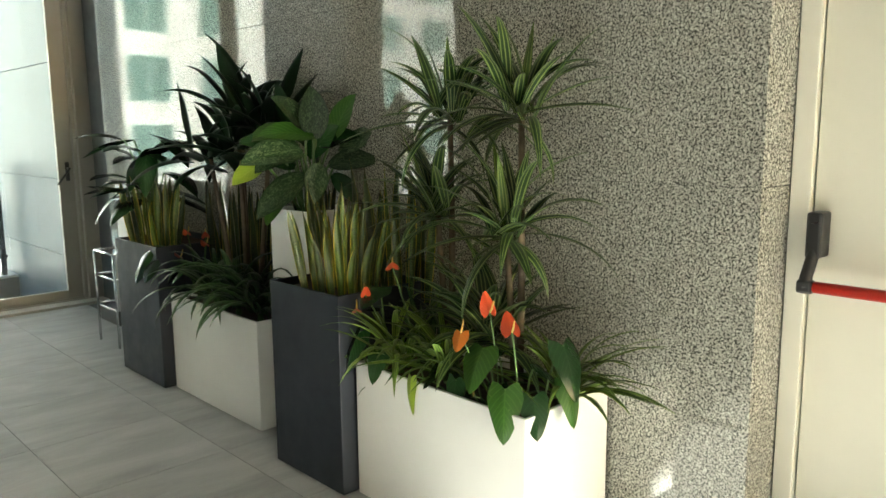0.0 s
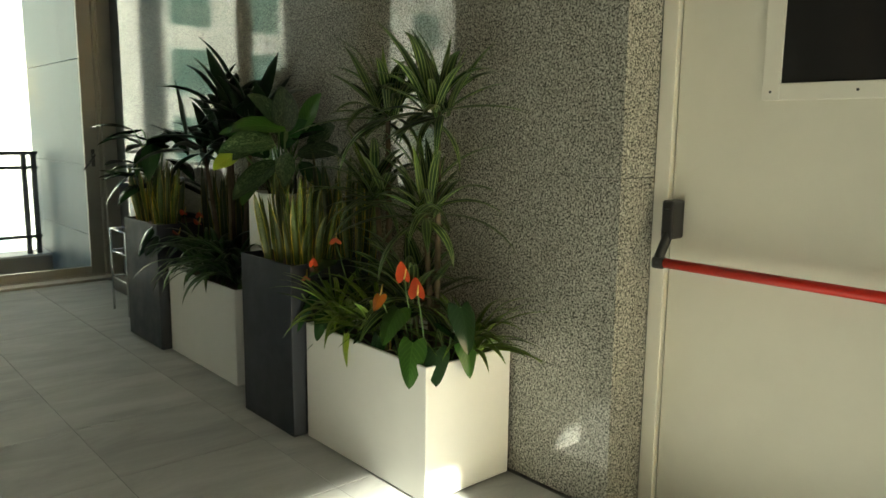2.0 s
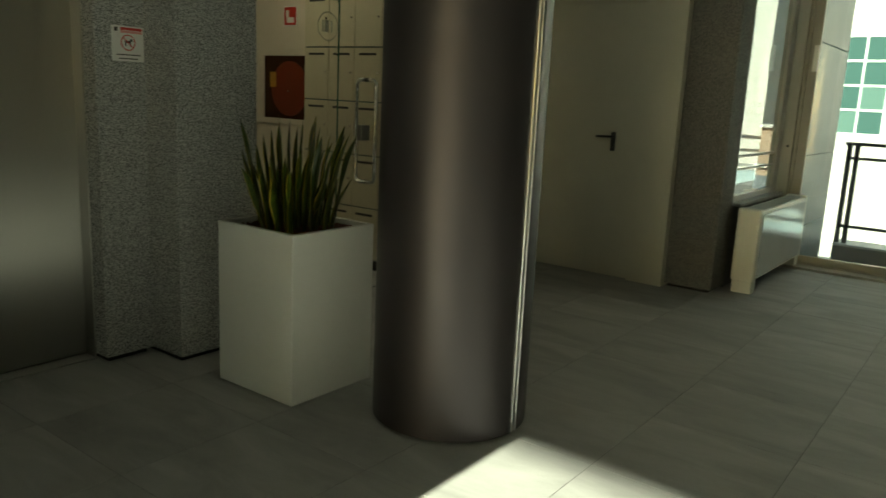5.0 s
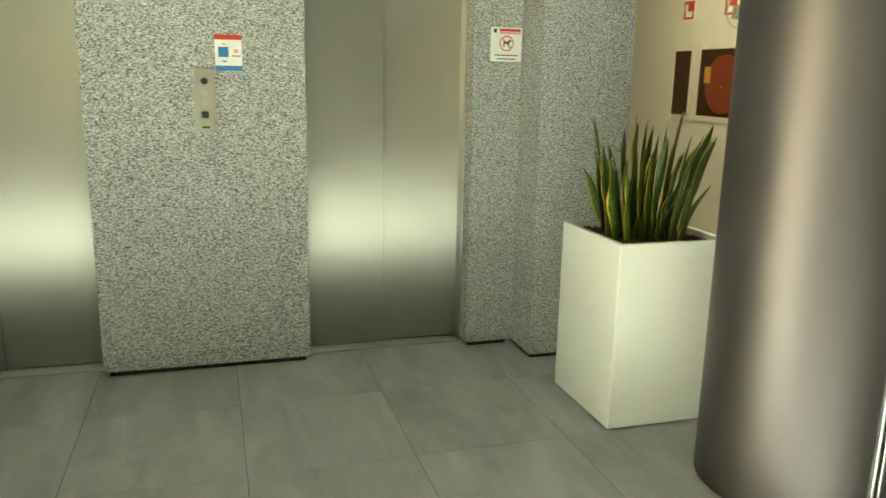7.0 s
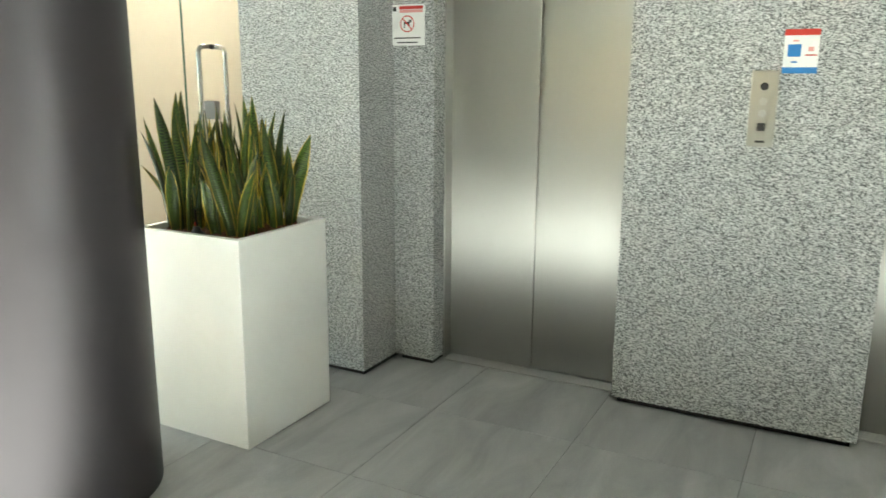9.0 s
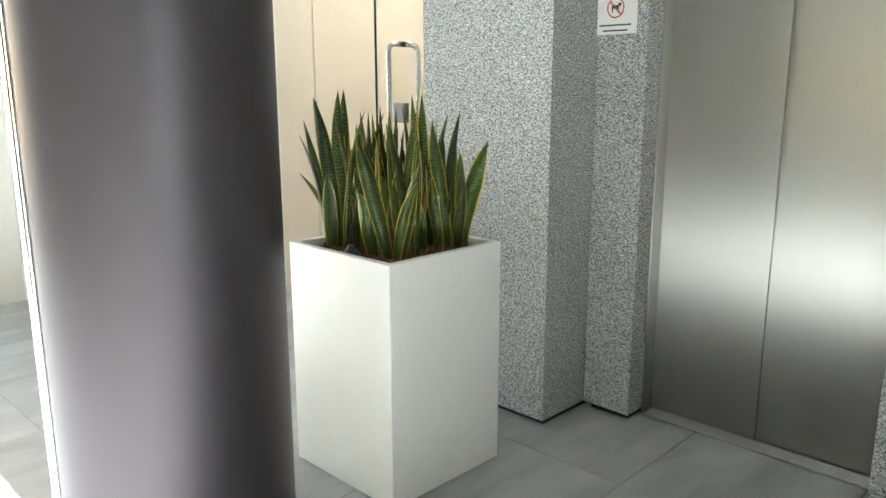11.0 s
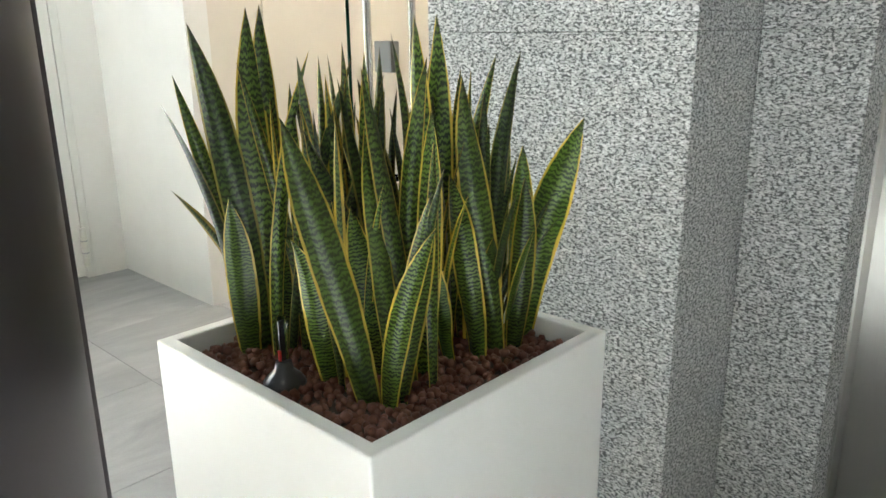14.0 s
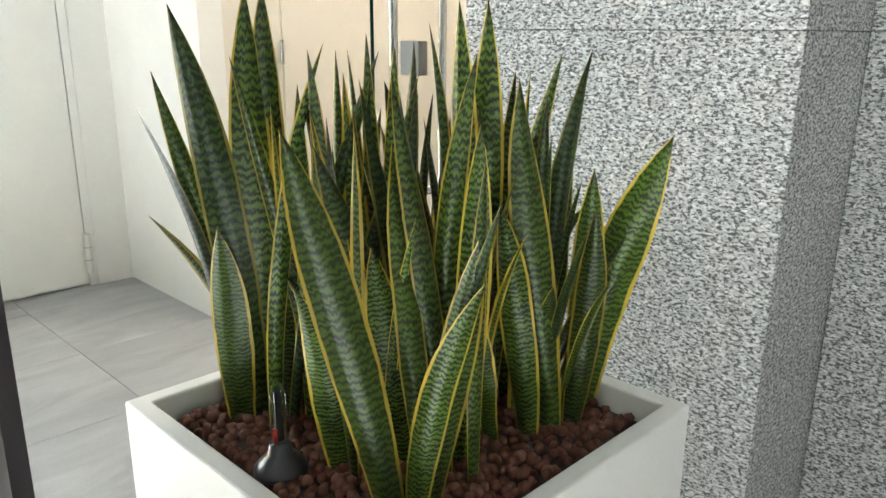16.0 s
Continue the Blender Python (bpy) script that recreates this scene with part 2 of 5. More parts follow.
def cyl_bm(x, y, z0, z1, r, n=32, bevel=0.0):
    bm = tube_bm([(x, y, z0), (x, y, z1)], r, n)
    if bevel:
        bmesh.ops.bevel(bm, geom=[e for e in bm.edges if len({round(v.co.z, 4) for v in e.verts}) == 1], offset=bevel, segments=2, affect="EDGES")
    return bm


def put(name, bm, material, smooth=False):
    me = bpy.data.meshes.new(name)
    bm.to_mesh(me)
    bm.free()
    me.materials.append(material)
    if smooth:
        for p in me.polygons:
            p.use_smooth = True
    return new(name, me)


def part(name, bm, material, parent, label="", smooth=False):
    ob = put(name, bm, material, smooth)
    ob.parent = parent
    if label:
        tagged(ob, label)
    return ob


def thing(name, label, category, group="", at=(0, 0, 0), kind=""):
    ob = new(name)
    ob.location = at
    ob.empty_display_size = 0.1
    return tagged(ob, label, category, group, kind)


def structure(name, bm, material, label):
    return tagged(put(name, bm, material), label, name.split("_")[0], kind="structure")


# ---- plan ----
ZC = 2.9                       # ceiling
XE = 1.80                      # polished granite wall
YN, YS = 4.15, -9.12           # window walls
YM = -2.51                     # middle of the lift hall
YD_N, YD_S = 2.40, -7.42       # white door walls
XL = -2.80                     # lift wall

# ground takes the annex render, painted shade included
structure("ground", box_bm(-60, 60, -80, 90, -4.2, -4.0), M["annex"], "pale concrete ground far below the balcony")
floor = structure("floor", box_bm(-8.2, 2.3, -9.3, 4.2, -0.2, -0.0018), M["grout"], "grey porcelain tiled floor")
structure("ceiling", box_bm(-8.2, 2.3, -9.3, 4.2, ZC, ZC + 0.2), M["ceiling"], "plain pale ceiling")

# east wall, polished granite panels on a core, with the fire door in a recess
wall_east = structure("wall_east", box_bm(XE + 0.02, 2.3, -1.37, 3.33, 0, ZC), M["gap"], "polished grey granite wall in large panels")
YJ = [3.345, 1.857, 0.477, -0.895, -1.39]
ZJ = [0.012, 0.49, 1.185, 1.88, 2.57, ZC]
for a, b in zip(YJ, YJ[1:]):
    for z0, z1 in zip(ZJ, ZJ[1:]):
        part("panel", box_bm(XE, XE + 0.02, b + 0.0006, a - 0.0006, z0 + 0.0006, z1 - 0.0006, 0.0004, 1), M["polished"], wall_east)
for z0, z1 in zip(ZJ, ZJ[1:]):
    part("return_panel", box_bm(XE + 0.0212, 1.995, -1.39, -1.37, z0 + 0.0012, z1 - 0.0012), M["polished"], wall_east)
structure("wall_east_5", box_bm(1.98, 2.3, 3.33, YN + 0.12, 0, ZC), M["dark_panel"], "dark grey metal cladding beside the window")
we2 = structure("wall_east_2", box_bm(XE + 0.02, 2.3, YS, -2.65, 0, ZC), M["gap"], "polished grey granite wall beyond the fire door")
for a, b in zip((-2.65, -4.02, -5.40, -6.78, -8.16), (-4.02, -5.40, -6.78, -8.16, YS)):
    for z0, z1 in zip(ZJ, ZJ[1:]):
        part("panel", box_bm(XE, XE + 0.02, b + 0.0006, a - 0.0006, z0 + 0.0006, z1 - 0.0006, 0.0004, 1), M["polished"], we2)
structure("wall_east_3", box_bm(1.985, 2.3, -2.65, -1.39, 2.125, ZC), M["white_wall"], "plain pale wall above the fire door")
structure("wall_east_4", box_bm(2.09, 2.3, -2.65, -1.37, 0, 2.125), M["gap"], "dark space behind the fire door")

door_1 = structure("door_1", box_bm(2.005, 2.055, -2.53, -1.455, 0.008, 2.06, 0.003), M["door"], "ivory steel fire exit door with a red push bar")
for y0, y1, z0, z1 in ((-1.45, -1.392, 0, 2.12), (-2.59, -2.535, 0, 2.12), (-2.535, -1.45, 2.065, 2.12)):
    part("frame", box_bm(1.985, 2.08, y0, y1, z0, z1, 0.004), M["door_frame"], door_1)
for y0, y1, z0, z1 in ((-1.8, -1.745, 1.435, 2.0), (-2.3, -2.245, 1.435, 2.0), (-2.245, -1.8, 1.435, 1.485), (-2.245, -1.8, 1.95, 2.0)):
    part("window_bead", box_bm(1.993, 2.006, y0, y1, z0, z1, 0.003), M["door_frame"], door_1)
part("window_pane", box_bm(2.000, 2.006, -2.245, -1.8, 1.485, 1.95), M["dark_glass"], door_1, "dark wired glass pane")
for z in (1.46, 1.975):
    for y in (-1.772, -2.02):
        part("screw", cyl_bm(0, 0, 0, 0.002, 0.004, 8), M["black"], door_1).matrix_basis = pose(1.993, y, z, 0, -90, 0)
lock = part("lock_box", box_bm(1.93, 2.005, -1.505, -1.462, 0.985, 1.115, 0.008), M["black"], door_1, "black plastic lock case")
part("keyhole_line", box_bm(1.927, 1.931, -1.496, -1.478, 1.085, 1.090), M["chrome"], lock)
arm = tube_bm([(1.955, -1.485, 1.03), (1.935, -1.482, 0.98), (1.905, -1.48, 0.93), (1.90, -1.485, 0.905)], 0.017, 12)
part("lever_arm", arm, M["black"], door_1, "black lever arm", True)
part("arm_end", box_bm(1.885, 1.92, -1.505, -1.46, 0.89, 0.93, 0.009), M["black"], door_1)
bar = tube_bm([(1.903, -1.505, 0.911), (1.903, -2.45, 0.911)], 0.0165, 14)
part("push_bar", bar, M["red"], door_1, "red push bar", True)
part("lock_box", box_bm(1.93, 2.005, -2.5, -2.458, 0.985, 1.115, 0.008), M["black"], door_1)
part("lever_arm", tube_bm([(1.955, -2.475, 1.03), (1.935, -2.47, 0.98), (1.903, -2.46, 0.905)], 0.017, 12), M["black"], door_1, "", True)

# planters
def planter(name, label, x0, x1, y0, y1, h, material, wall=0.03, group=""):
    t = thing(name, label, "planter", group, ((x0 + x1) / 2, (y0 + y1) / 2, 0))
    w, d = (x1 - x0) / 2, (y1 - y0) / 2
    bm = box_bm(-w, w, -d, d, 0.006, h)
    top = [f for f in bm.faces if f.normal.z > 0.9]
    r = bmesh.ops.inset_region(bm, faces=top, thickness=wall, depth=0)
    ext = bmesh.ops.extrude_face_region(bm, geom=top)
    vs = [v for v in ext["geom"] if isinstance(v, bmesh.types.BMVert)]
    bmesh.ops.translate(bm, vec=(0, 0, -0.09), verts=vs)
    bmesh.ops.delete(bm, geom=[f for f in top if f.is_valid], context="FACES")
    sharp = [e for e in bm.edges if len(e.link_faces) == 2 and e.calc_face_angle(0) > 0.5]
    bmesh.ops.bevel(bm, geom=sharp, offset=0.0035, segments=2, profile=0.5, affect="EDGES")
    part("shell", bm, material, t)
    part("foot", box_bm(-w + 0.02, w - 0.02, -d + 0.02, d - 0.02, 0, 0.008), M["gap"], t)
    part("soil", box_bm(-w + wall - 0.002, w - wall + 0.002, -d + wall - 0.002, d - wall + 0.002, h - 0.095, h - 0.032), M["soil"], t)
    return t

GW = "planters along the granite wall"
planter("planter", "long low white planter full of flowering plants by the granite wall", 1.363, 1.785, -0.925, -0.118, 0.515, M["white_planter"], 0.018, GW)
planter("planter", "tall anthracite planter with yellow-edged snake plants", 1.303, 1.752, -0.102, 0.355, 0.765, M["dark_planter"], 0.018, GW)
planter("planter", "long low white planter with arching green leaves", 1.41, 1.785, 0.663, 1.53, 0.515, M["white_planter"], 0.018, GW)
planter("planter", "tall anthracite planter with peace lilies and snake plants", 1.355, 1.79, 1.549, 2.093, 0.765, M["dark_planter"], 0.018, GW)
planter("planter", "tall white planter holding big mottled leaves", 1.50, 1.785, 0.365, 0.655, 1.02, M["white_planter"], 0.018, GW)
planter("planter", "tall white planter half hidden behind leaves", 1.52, 1.785, 2.20, 2.48, 1.04, M["white_planter"], 0.018, GW)
GH = "square planters in the lift hall"
planter("planter", "square white planter with snake plants beside a column", -2.296, -1.802, -1.02, -0.53, 0.752, M["white_planter"], 0.035, GH)
planter("planter", "square white planter with snake plants before the lifts", -2.261, -1.762, -4.518, -4.015, 0.788, M["white_planter"], 0.035, GH)

# columns
def column(cx, cy, label):
    t = thing("column", label, "column", "metal clad columns", (cx, cy, 0))
    r = 0.33
    for s, e in ((2, 178), (182, 358)):
        bm = bmesh.new()
        n = 40
        pts = [(r * math.cos(radians(s + (e - s) * i / n)), r * math.sin(radians(s + (e - s) * i / n))) for i in range(n + 1)]
        pts = [(pts[0][0] - 0.03, pts[0][1])] + pts + [(pts[-1][0] + 0.03 * (1 if pts[-1][0] < 0 else -1), pts[-1][1])]
        lo = [bm.verts.new((x, y, 0.012)) for x, y in pts]
        hi = [bm.verts.new((x, y, ZC)) for x, y in pts]
        for i in range(len(pts) - 1):
            f = bm.faces.new((lo[i], lo[i + 1], hi[i + 1], hi[i]))
            f.smooth = 0 < i < len(pts) - 2
        part("shell", bm, M["column"], t)
    part("core", cyl_bm(0, 0, 0, ZC, r - 0.03, 48), M["gap"], t)
    for sx in (1, -1):
        for dy in (-0.0125, 0.0125):
            part("edge_strip", box_bm(sx * (r - 0.012) - 0.012, sx * (r - 0.012) + 0.015, dy - 0.004, dy + 0.004, 0.012, ZC, 0.002), M["column_edge"], t, "bright metal seam strip")
    return t

column(-1.295, -0.575, "round column clad in dark grey metal, floor to ceiling")
column(-1.258, -4.385, "round column clad in dark grey metal, floor to ceiling")

# lift wall: central pier, stepped pilasters, steel doors
def lift_side(ya, yb, name, label):
    t = structure(name, box_bm(-3.16, -3.03, ya, yb, 0.03, 2.12), M["gap"], label)
    mid = (ya + yb) / 2
    part("leaf", box_bm(-3.015, -3.003, ya + 0.002, mid, 0.014, 2.10, 0.002), M["steel"], t)
    part("leaf", box_bm(-3.03, -3.016, mid - 0.02, yb - 0.002, 0.014, 2.10, 0.002), M["steel"], t)
    part("header", box_bm(-3.16, -2.95, ya, yb, 2.10, 2.2), M["steel"], t)
    for y0, y1 in ((ya - 0.002, ya + 0.004), (yb - 0.004, yb + 0.002)):
        part("jamb", box_bm(-3.02, -2.935, y0, y1, 0.01, 2.10), M["steel"], t)
    for i in range(4):
        part("sill", box_bm(-3.015 + i * 0.021, -2.998 + i * 0.021, ya, yb, 0, 0.010, 0.002, 1), M["sill_steel"], t)
    return t

lift_side(-3.832, -2.978, "door_2", "closed brushed steel lift door with a seam in the middle")
lift_side(-2.053, -1.27, "door_3", "closed brushed steel lift door with a seam in the middle")
def pier(name, label, x1, y0, y1, joints=(0.028, 0.62, 2.3, ZC)):
    t = structure(name, box_bm(-3.3, x1 - 0.03, y0 + 0.02, y1 - 0.02, 0, ZC), M["gap"], label)
    for z0, z1 in zip(joints, joints[1:]):
        part("panel", box_bm(-3.29, x1, y0, y1, z0 + 0.0004, z1 - 0.0004, 0.0015, 2), M["flamed"], t)
    return t
pier("wall_lift_middle", "rough grey granite pier between two lifts", -2.83, -2.975, -2.056)
pier("wall_lift_1", "stepped rough granite pilaster beside the lift", -2.835, -1.267, -1.022, (0.028, 1.24, 2.3, ZC))
pier("wall_lift_2", "stepped rough granite pilaster beside the lift", -2.595, -1.02, -0.56, (0.028, 1.24, 2.3, ZC))
pier("wall_lift_3", "stepped rough granite pilaster beside the lift", -2.835, -4.042, -3.835, (0.028, 1.24, 2.3, ZC))
pier("wall_lift_4", "stepped rough granite pilaster beside the lift", -2.56, -4.69, -4.044, (0.028, 1.24, 2.3, ZC))
structure("wall_lift_back", box_bm(-8.2, -3.29, -4.70, -0.58, 0, ZC), M["cream"], "cream wall of the lift shaft")
structure("wall_lift_head", box_bm(-3.285, -2.9, -3.87, -1.27, 2.2, ZC), M["flamed"], "rough granite above the lift doors")

# signs and the call panel on the granite
def plain_sign(x, y0, y1, z0, z1, label, bars):
    t = thing("sign", label, "sign", at=(x, (y0 + y1) / 2, (z0 + z1) / 2))
    w, h = (y1 - y0) / 2, (z1 - z0) / 2
    part("plate", box_bm(0, 0.004, -w, w, -h, h, 0.001, 1), M["sign_white"], t)
    for name, a, b, c, d, m in bars:
        part(name, box_bm(0.004, 0.0048, -w + 2 * w * a, -w + 2 * w * b, -h + 2 * h * c, -h + 2 * h * d), m, t)
    return t

M["sign_white"] = painted("white sign film", (0.82, 0.82, 0.80), 0.3)
M["sign_red"] = painted("red print", (0.55, 0.04, 0.03), 0.35)
M["sign_blue"] = painted("blue print", (0.03, 0.19, 0.50), 0.35)
M["sign_pink"] = painted("pale red print", (0.72, 0.35, 0.33), 0.35)
M["sign_black"] = painted("black print", (0.03, 0.03, 0.03), 0.35)
def ring_bm(r, w, n=28, depth=0.001):
    bm = bmesh.new()
    a = [[bm.verts.new((0, k * math.cos(2 * math.pi * i / n), k * math.sin(2 * math.pi * i / n))) for i in range(n)] for k in (r - w, r)]
    for i in range(n):
        bm.faces.new((a[0][i], a[0][(i + 1) % n], a[1][(i + 1) % n], a[1][i]))
    return bm
for x, y0, z0, w in ((-2.835, -1.185, 1.43, 0.157), (-2.835, -4.055, 1.478, 0.174)):
    s = plain_sign(x, y0, y0 + w, z0, z0 + w, "white no-pets sign with a red header on rough granite",
                   [("red_header", 0.27, 0.95, 0.88, 0.96, M["sign_red"]), ("text_bar", 0.27, 0.95, 0.80, 0.87, M["sign_pink"]),
                    ("flame_mark", 0.08, 0.18, 0.84, 0.95, M["sign_black"]), ("text_bar", 0.12, 0.88, 0.17, 0.20, M["sign_black"]),
                    ("text_bar", 0.2, 0.8, 0.06, 0.09, M["sign_black"])])
    b = part("ban_ring", ring_bm(0.036, 0.005), M["sign_red"], s, "dark red ring")
    b.matrix_basis = pose(0.0052, 0, 0.005)
    b = part("ban_bar", box_bm(0, 0.0006, -0.033, 0.033, -0.0025, 0.0025), M["sign_red"], s)
    b.matrix_basis = pose(0.0055, 0, 0.005, -45, 0, 0)
    dog = join_bm(box_bm(0, 0.0003, -0.016, 0.014, -0.002, 0.009), box_bm(0, 0.0003, -0.016, -0.011, -0.016, 0), box_bm(0, 0.0003, 0.008, 0.013, -0.016, 0), box_bm(0, 0.0003, 0.010, 0.022, 0.006, 0.017))
    b = part("animal_mark", dog, M["sign_black"], s)
    b.matrix_basis = pose(0.0050, 0, 0.005)
s = plain_sign(-2.83, -2.437, -2.325, 1.36, 1.51, "white notice with red header and blue footer above the call panel",
               [("red_header", 0, 1, 0.86, 1.0, M["sign_red"]), ("blue_footer", 0, 1, 0.0, 0.14, M["sign_blue"]),
                ("figure", 0.12, 0.5, 0.38, 0.66, M["sign_blue"]), ("text_bar", 0.25, 0.42, 0.72, 0.76, M["sign_pink"]),
                ("text_bar", 0.62, 0.95, 0.40, 0.43, M["sign_red"]), ("text_bar", 0.7, 0.86, 0.50, 0.60, M["sign_pink"]),
                ("text_bar", 0.25, 0.42, 0.24, 0.28, M["sign_blue"])])
panel = thing("call_panel", "brushed steel lift call panel with round buttons", "lift panel", at=(-2.83, -2.487, 1.24))
part("plate", box_bm(0, 0.008, -0.046, 0.046, -0.14, 0.13, 0.003), M["steel"], panel)
for z, r, m in ((0.075, 0.014, "black"), (0.022, 0.0135, "grille"), (-0.020, 0.0135, "grille")):
    part("button", cyl_bm(0, 0, 0, 0.012, r, 20, 0.002), M[m], panel).matrix_basis = pose(0, 0, z, 0, 90, 0)
part("display", box_bm(0.007, 0.0095, -0.013, 0.013, -0.082, -0.054, 0.001), M["black"], panel)
part("maker_plate", box_bm(0.007, 0.0088, -0.016, 0.016, -0.125, -0.117), M["sign_black"], panel)

# ---- north end: door wall, pilaster, windows, balcony ----
wall_north = structure("wall_north", box_bm(-2.98, -1.80, YD_N + 0.04, YD_N + 0.24, 0, ZC), M["door"], "ivory painted wall with a flush door")
structure("wall_north_1", box_bm(-1.80, -1.517, 2.385, 2.60, 0, ZC), M["door"], "ivory painted wall beside the door")
door_4 = structure("door_4", box_bm(-2.72, -1.803, 2.40, 2.435, 0.012, 2.08, 0.003), M["door"], "ivory flush door with a black lever handle")
part("handle_plate", box_bm(-2.028, -1.990, 2.388, 2.40, 0.985, 1.13, 0.005), M["black"], door_4, "black plastic handle plate")
part("lever", tube_bm([(-2.01, 2.395, 1.095), (-2.01, 2.35, 1.095), (-2.03, 2.345, 1.095), (-2.13, 2.345, 1.092)], 0.009, 10), M["black"], door_4, "black lever", True)
part("keyhole", cyl_bm(0, 0, 0, 0.003, 0.008, 12), M["chrome"], door_4).matrix_basis = pose(-2.009, 2.386, 1.02, 90, 0, 0)
# pilaster against the window; its shade is in the panel colour
pil = structure("wall_north_2", box_bm(-1.50, -1.19, 2.47, 2.73, 0, ZC), M["gap"], "rough granite pilaster by the window, backlit shade in its colour")
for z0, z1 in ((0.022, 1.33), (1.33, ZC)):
    part("panel", box_bm(-1.515, -1.162, 2.455, 2.75, z0 + 0.0005, z1 - 0.0005, 0.002, 2), M["flamed_backlit"], pil)

def bars(parent, name, specs, material, bevel=0.004):
    for b in specs:
        part(name, box_bm(*b, bevel), material, parent)

# corner window facing west, with its ledge and the dark panel below
structure("wall_north_3", box_bm(-1.24, -1.165, 2.75, YN - 0.03, 0, 0.63), M["dark_panel"], "dark grey panel under the corner window")
w2 = structure("window_2", box_bm(-1.27, -1.10, 2.75, 3.98, 0.63, 0.655, 0.004), M["sill_stone"], "narrow corner window with a grey ledge")
bars(w2, "window_frame", ((-1.23, -1.17, 2.75, 2.79, 0.655, ZC), (-1.23, -1.17, 3.86, 4.0, 0.655, ZC), (-1.23, -1.17, 2.79, 3.86, 0.655, 0.70), (-1.22, -1.18, 2.79, 3.86, 0.985, 1.005), (-1.22, -1.18, 2.79, 3.86, 0.89, 0.90)), M["aluminium"])
g = part("pane", box_bm(-1.202, -1.196, 2.79, 3.86, 0.70, ZC), M["glass"], w2)
g.visible_shadow = False

# the large sliding window
w1 = structure("window_1", box_bm(-1.14, 1.97, YN - 0.19, YN + 0.12, -0.01, 0.022, 0.004), M["aluminium"], "large sliding balcony window in a bronze aluminium frame")
bars(w1, "window_frame", (
    (-1.26, -1.10, YN - 0.06, YN + 0.10, 0.022, ZC), (-1.10, -1.075, YN - 0.02, YN + 0.10, 0.022, ZC), (1.87, 1.98, YN - 0.05, YN + 0.10, 0.022, ZC),
    (-1.10, 1.87, YN - 0.02, YN + 0.08, 2.75, ZC)), M["aluminium"])
bars(w1, "sash_left", ((-1.075, -1.0, YN, YN + 0.04, 0.03, 2.75), (0.255, 0.33, YN, YN + 0.04, 0.03, 2.75), (-1.0, 0.255, YN, YN + 0.04, 0.03, 0.095), (-1.0, 0.255, YN, YN + 0.04, 2.68, 2.75)), M["aluminium"])
bars(w1, "sash_right", ((0.31, 0.395, YN + 0.045, YN + 0.085, 0.03, 2.75), (1.735, 1.86, YN + 0.045, YN + 0.085, 0.03, 2.75), (0.395, 1.735, YN + 0.045, YN + 0.085, 0.03, 0.095), (0.395, 1.735, YN + 0.045, YN + 0.085, 2.68, 2.75), (1.845, 1.87, YN - 0.01, YN + 0.044, 0.022, 2.75)), M["aluminium"])
bars(w1, "track", ((-1.1, 1.87, YN + 0.012, YN + 0.02, 0.022, 0.034), (-1.1, 1.87, YN + 0.06, YN + 0.068, 0.022, 0.034), (-1.1, 1.87, YN - 0.045, YN - 0.03, 0.022, 0.030)), M["aluminium"], 0.001)
for b in ((-1.0, 0.255, YN + 0.017, YN + 0.023, 0.095, 2.68), (0.395, 1.735, YN + 0.062, YN + 0.068, 0.095, 2.68)):
    g = part("pane", box_bm(*b), M["glass"], w1)
    g.visible_shadow = False
part("handle_plate", box_bm(1.785, 1.815, YN + 0.03, YN + 0.045, 0.98, 1.13, 0.005), M["black"], w1, "black window handle plate")
part("lever", tube_bm([(1.80, YN + 0.035, 1.08), (1.80, YN - 0.02, 1.08), (1.785, YN - 0.028, 1.06), (1.70, YN - 0.028, 0.955)], 0.0085, 10), M["black"], w1, "black window lever", True)
part("lock_dot", cyl_bm(0, 0, 0, 0.004, 0.012, 12), M["black"], w1).matrix_basis = pose(-1.14, YN - 0.058, 1.05, 90, 0, 0)
switch = thing("wall_sensor", "small white sensor on the window frame", "sensor", at=(-1.02, YN - 0.006, 1.80))
part("case", box_bm(-0.02, 0.02, -0.02, 0.004, -0.11, 0.11, 0.004), M["sign_white"], switch)

# balcony
bal = structure("balcony", box_bm(-1.35, 2.3, YN + 0.1, 7.3, -0.65, -0.42), M["sill_stone"], "grey balcony floor with a stone kerb")
part("kerb", box_bm(-1.1, 2.0, 6.62, 7.0, -0.42, -0.15, 0.006), M["dark_panel"], bal, "dark kerb under the railing")
part("kerb_top", box_bm(-1.1, 2.0, 6.60, 7.0, -0.15, -0.125, 0.004), M["sill_stone"], bal, "pale stone kerb top")
for name, x0, x1, lab, y1 in (("wall_balcony_1", 2.0, 2.2, "grey stone balcony side wall", 7.2), ("wall_balcony_2", -1.30, -1.10, "grey stone balcony side wall", 5.95)):
    core = structure(name, box_bm(x0 + 0.02, x1 - 0.02, YN + 0.12, y1 - 0.02, -0.42, 3.4), M["gap"], lab)
    for z0, z1 in ((-0.42, 0.25), (0.25, 0.95), (0.95, 1.98), (1.98, 3.4)):
        part("panel", box_bm(x0, x1, YN + 0.12, y1, z0 + 0.003, z1 - 0.003, 0.003, 1), M["balcony_stone"], core)
rail = thing("railing", "black metal balcony railing on a stone kerb", "railing", at=(0.4, 6.7, -0.125))
def rb(name, x0, x1, z0, z1, y0=-0.02, y1=0.02):
    part(name, box_bm(x0 - 0.4, x1 - 0.4, y0, y1, z0 + 0.125, z1 + 0.125, 0.004), M["rail"], rail)
rb("handrail", -1.12, 1.93, 1.00, 1.04, -0.035, 0.035)
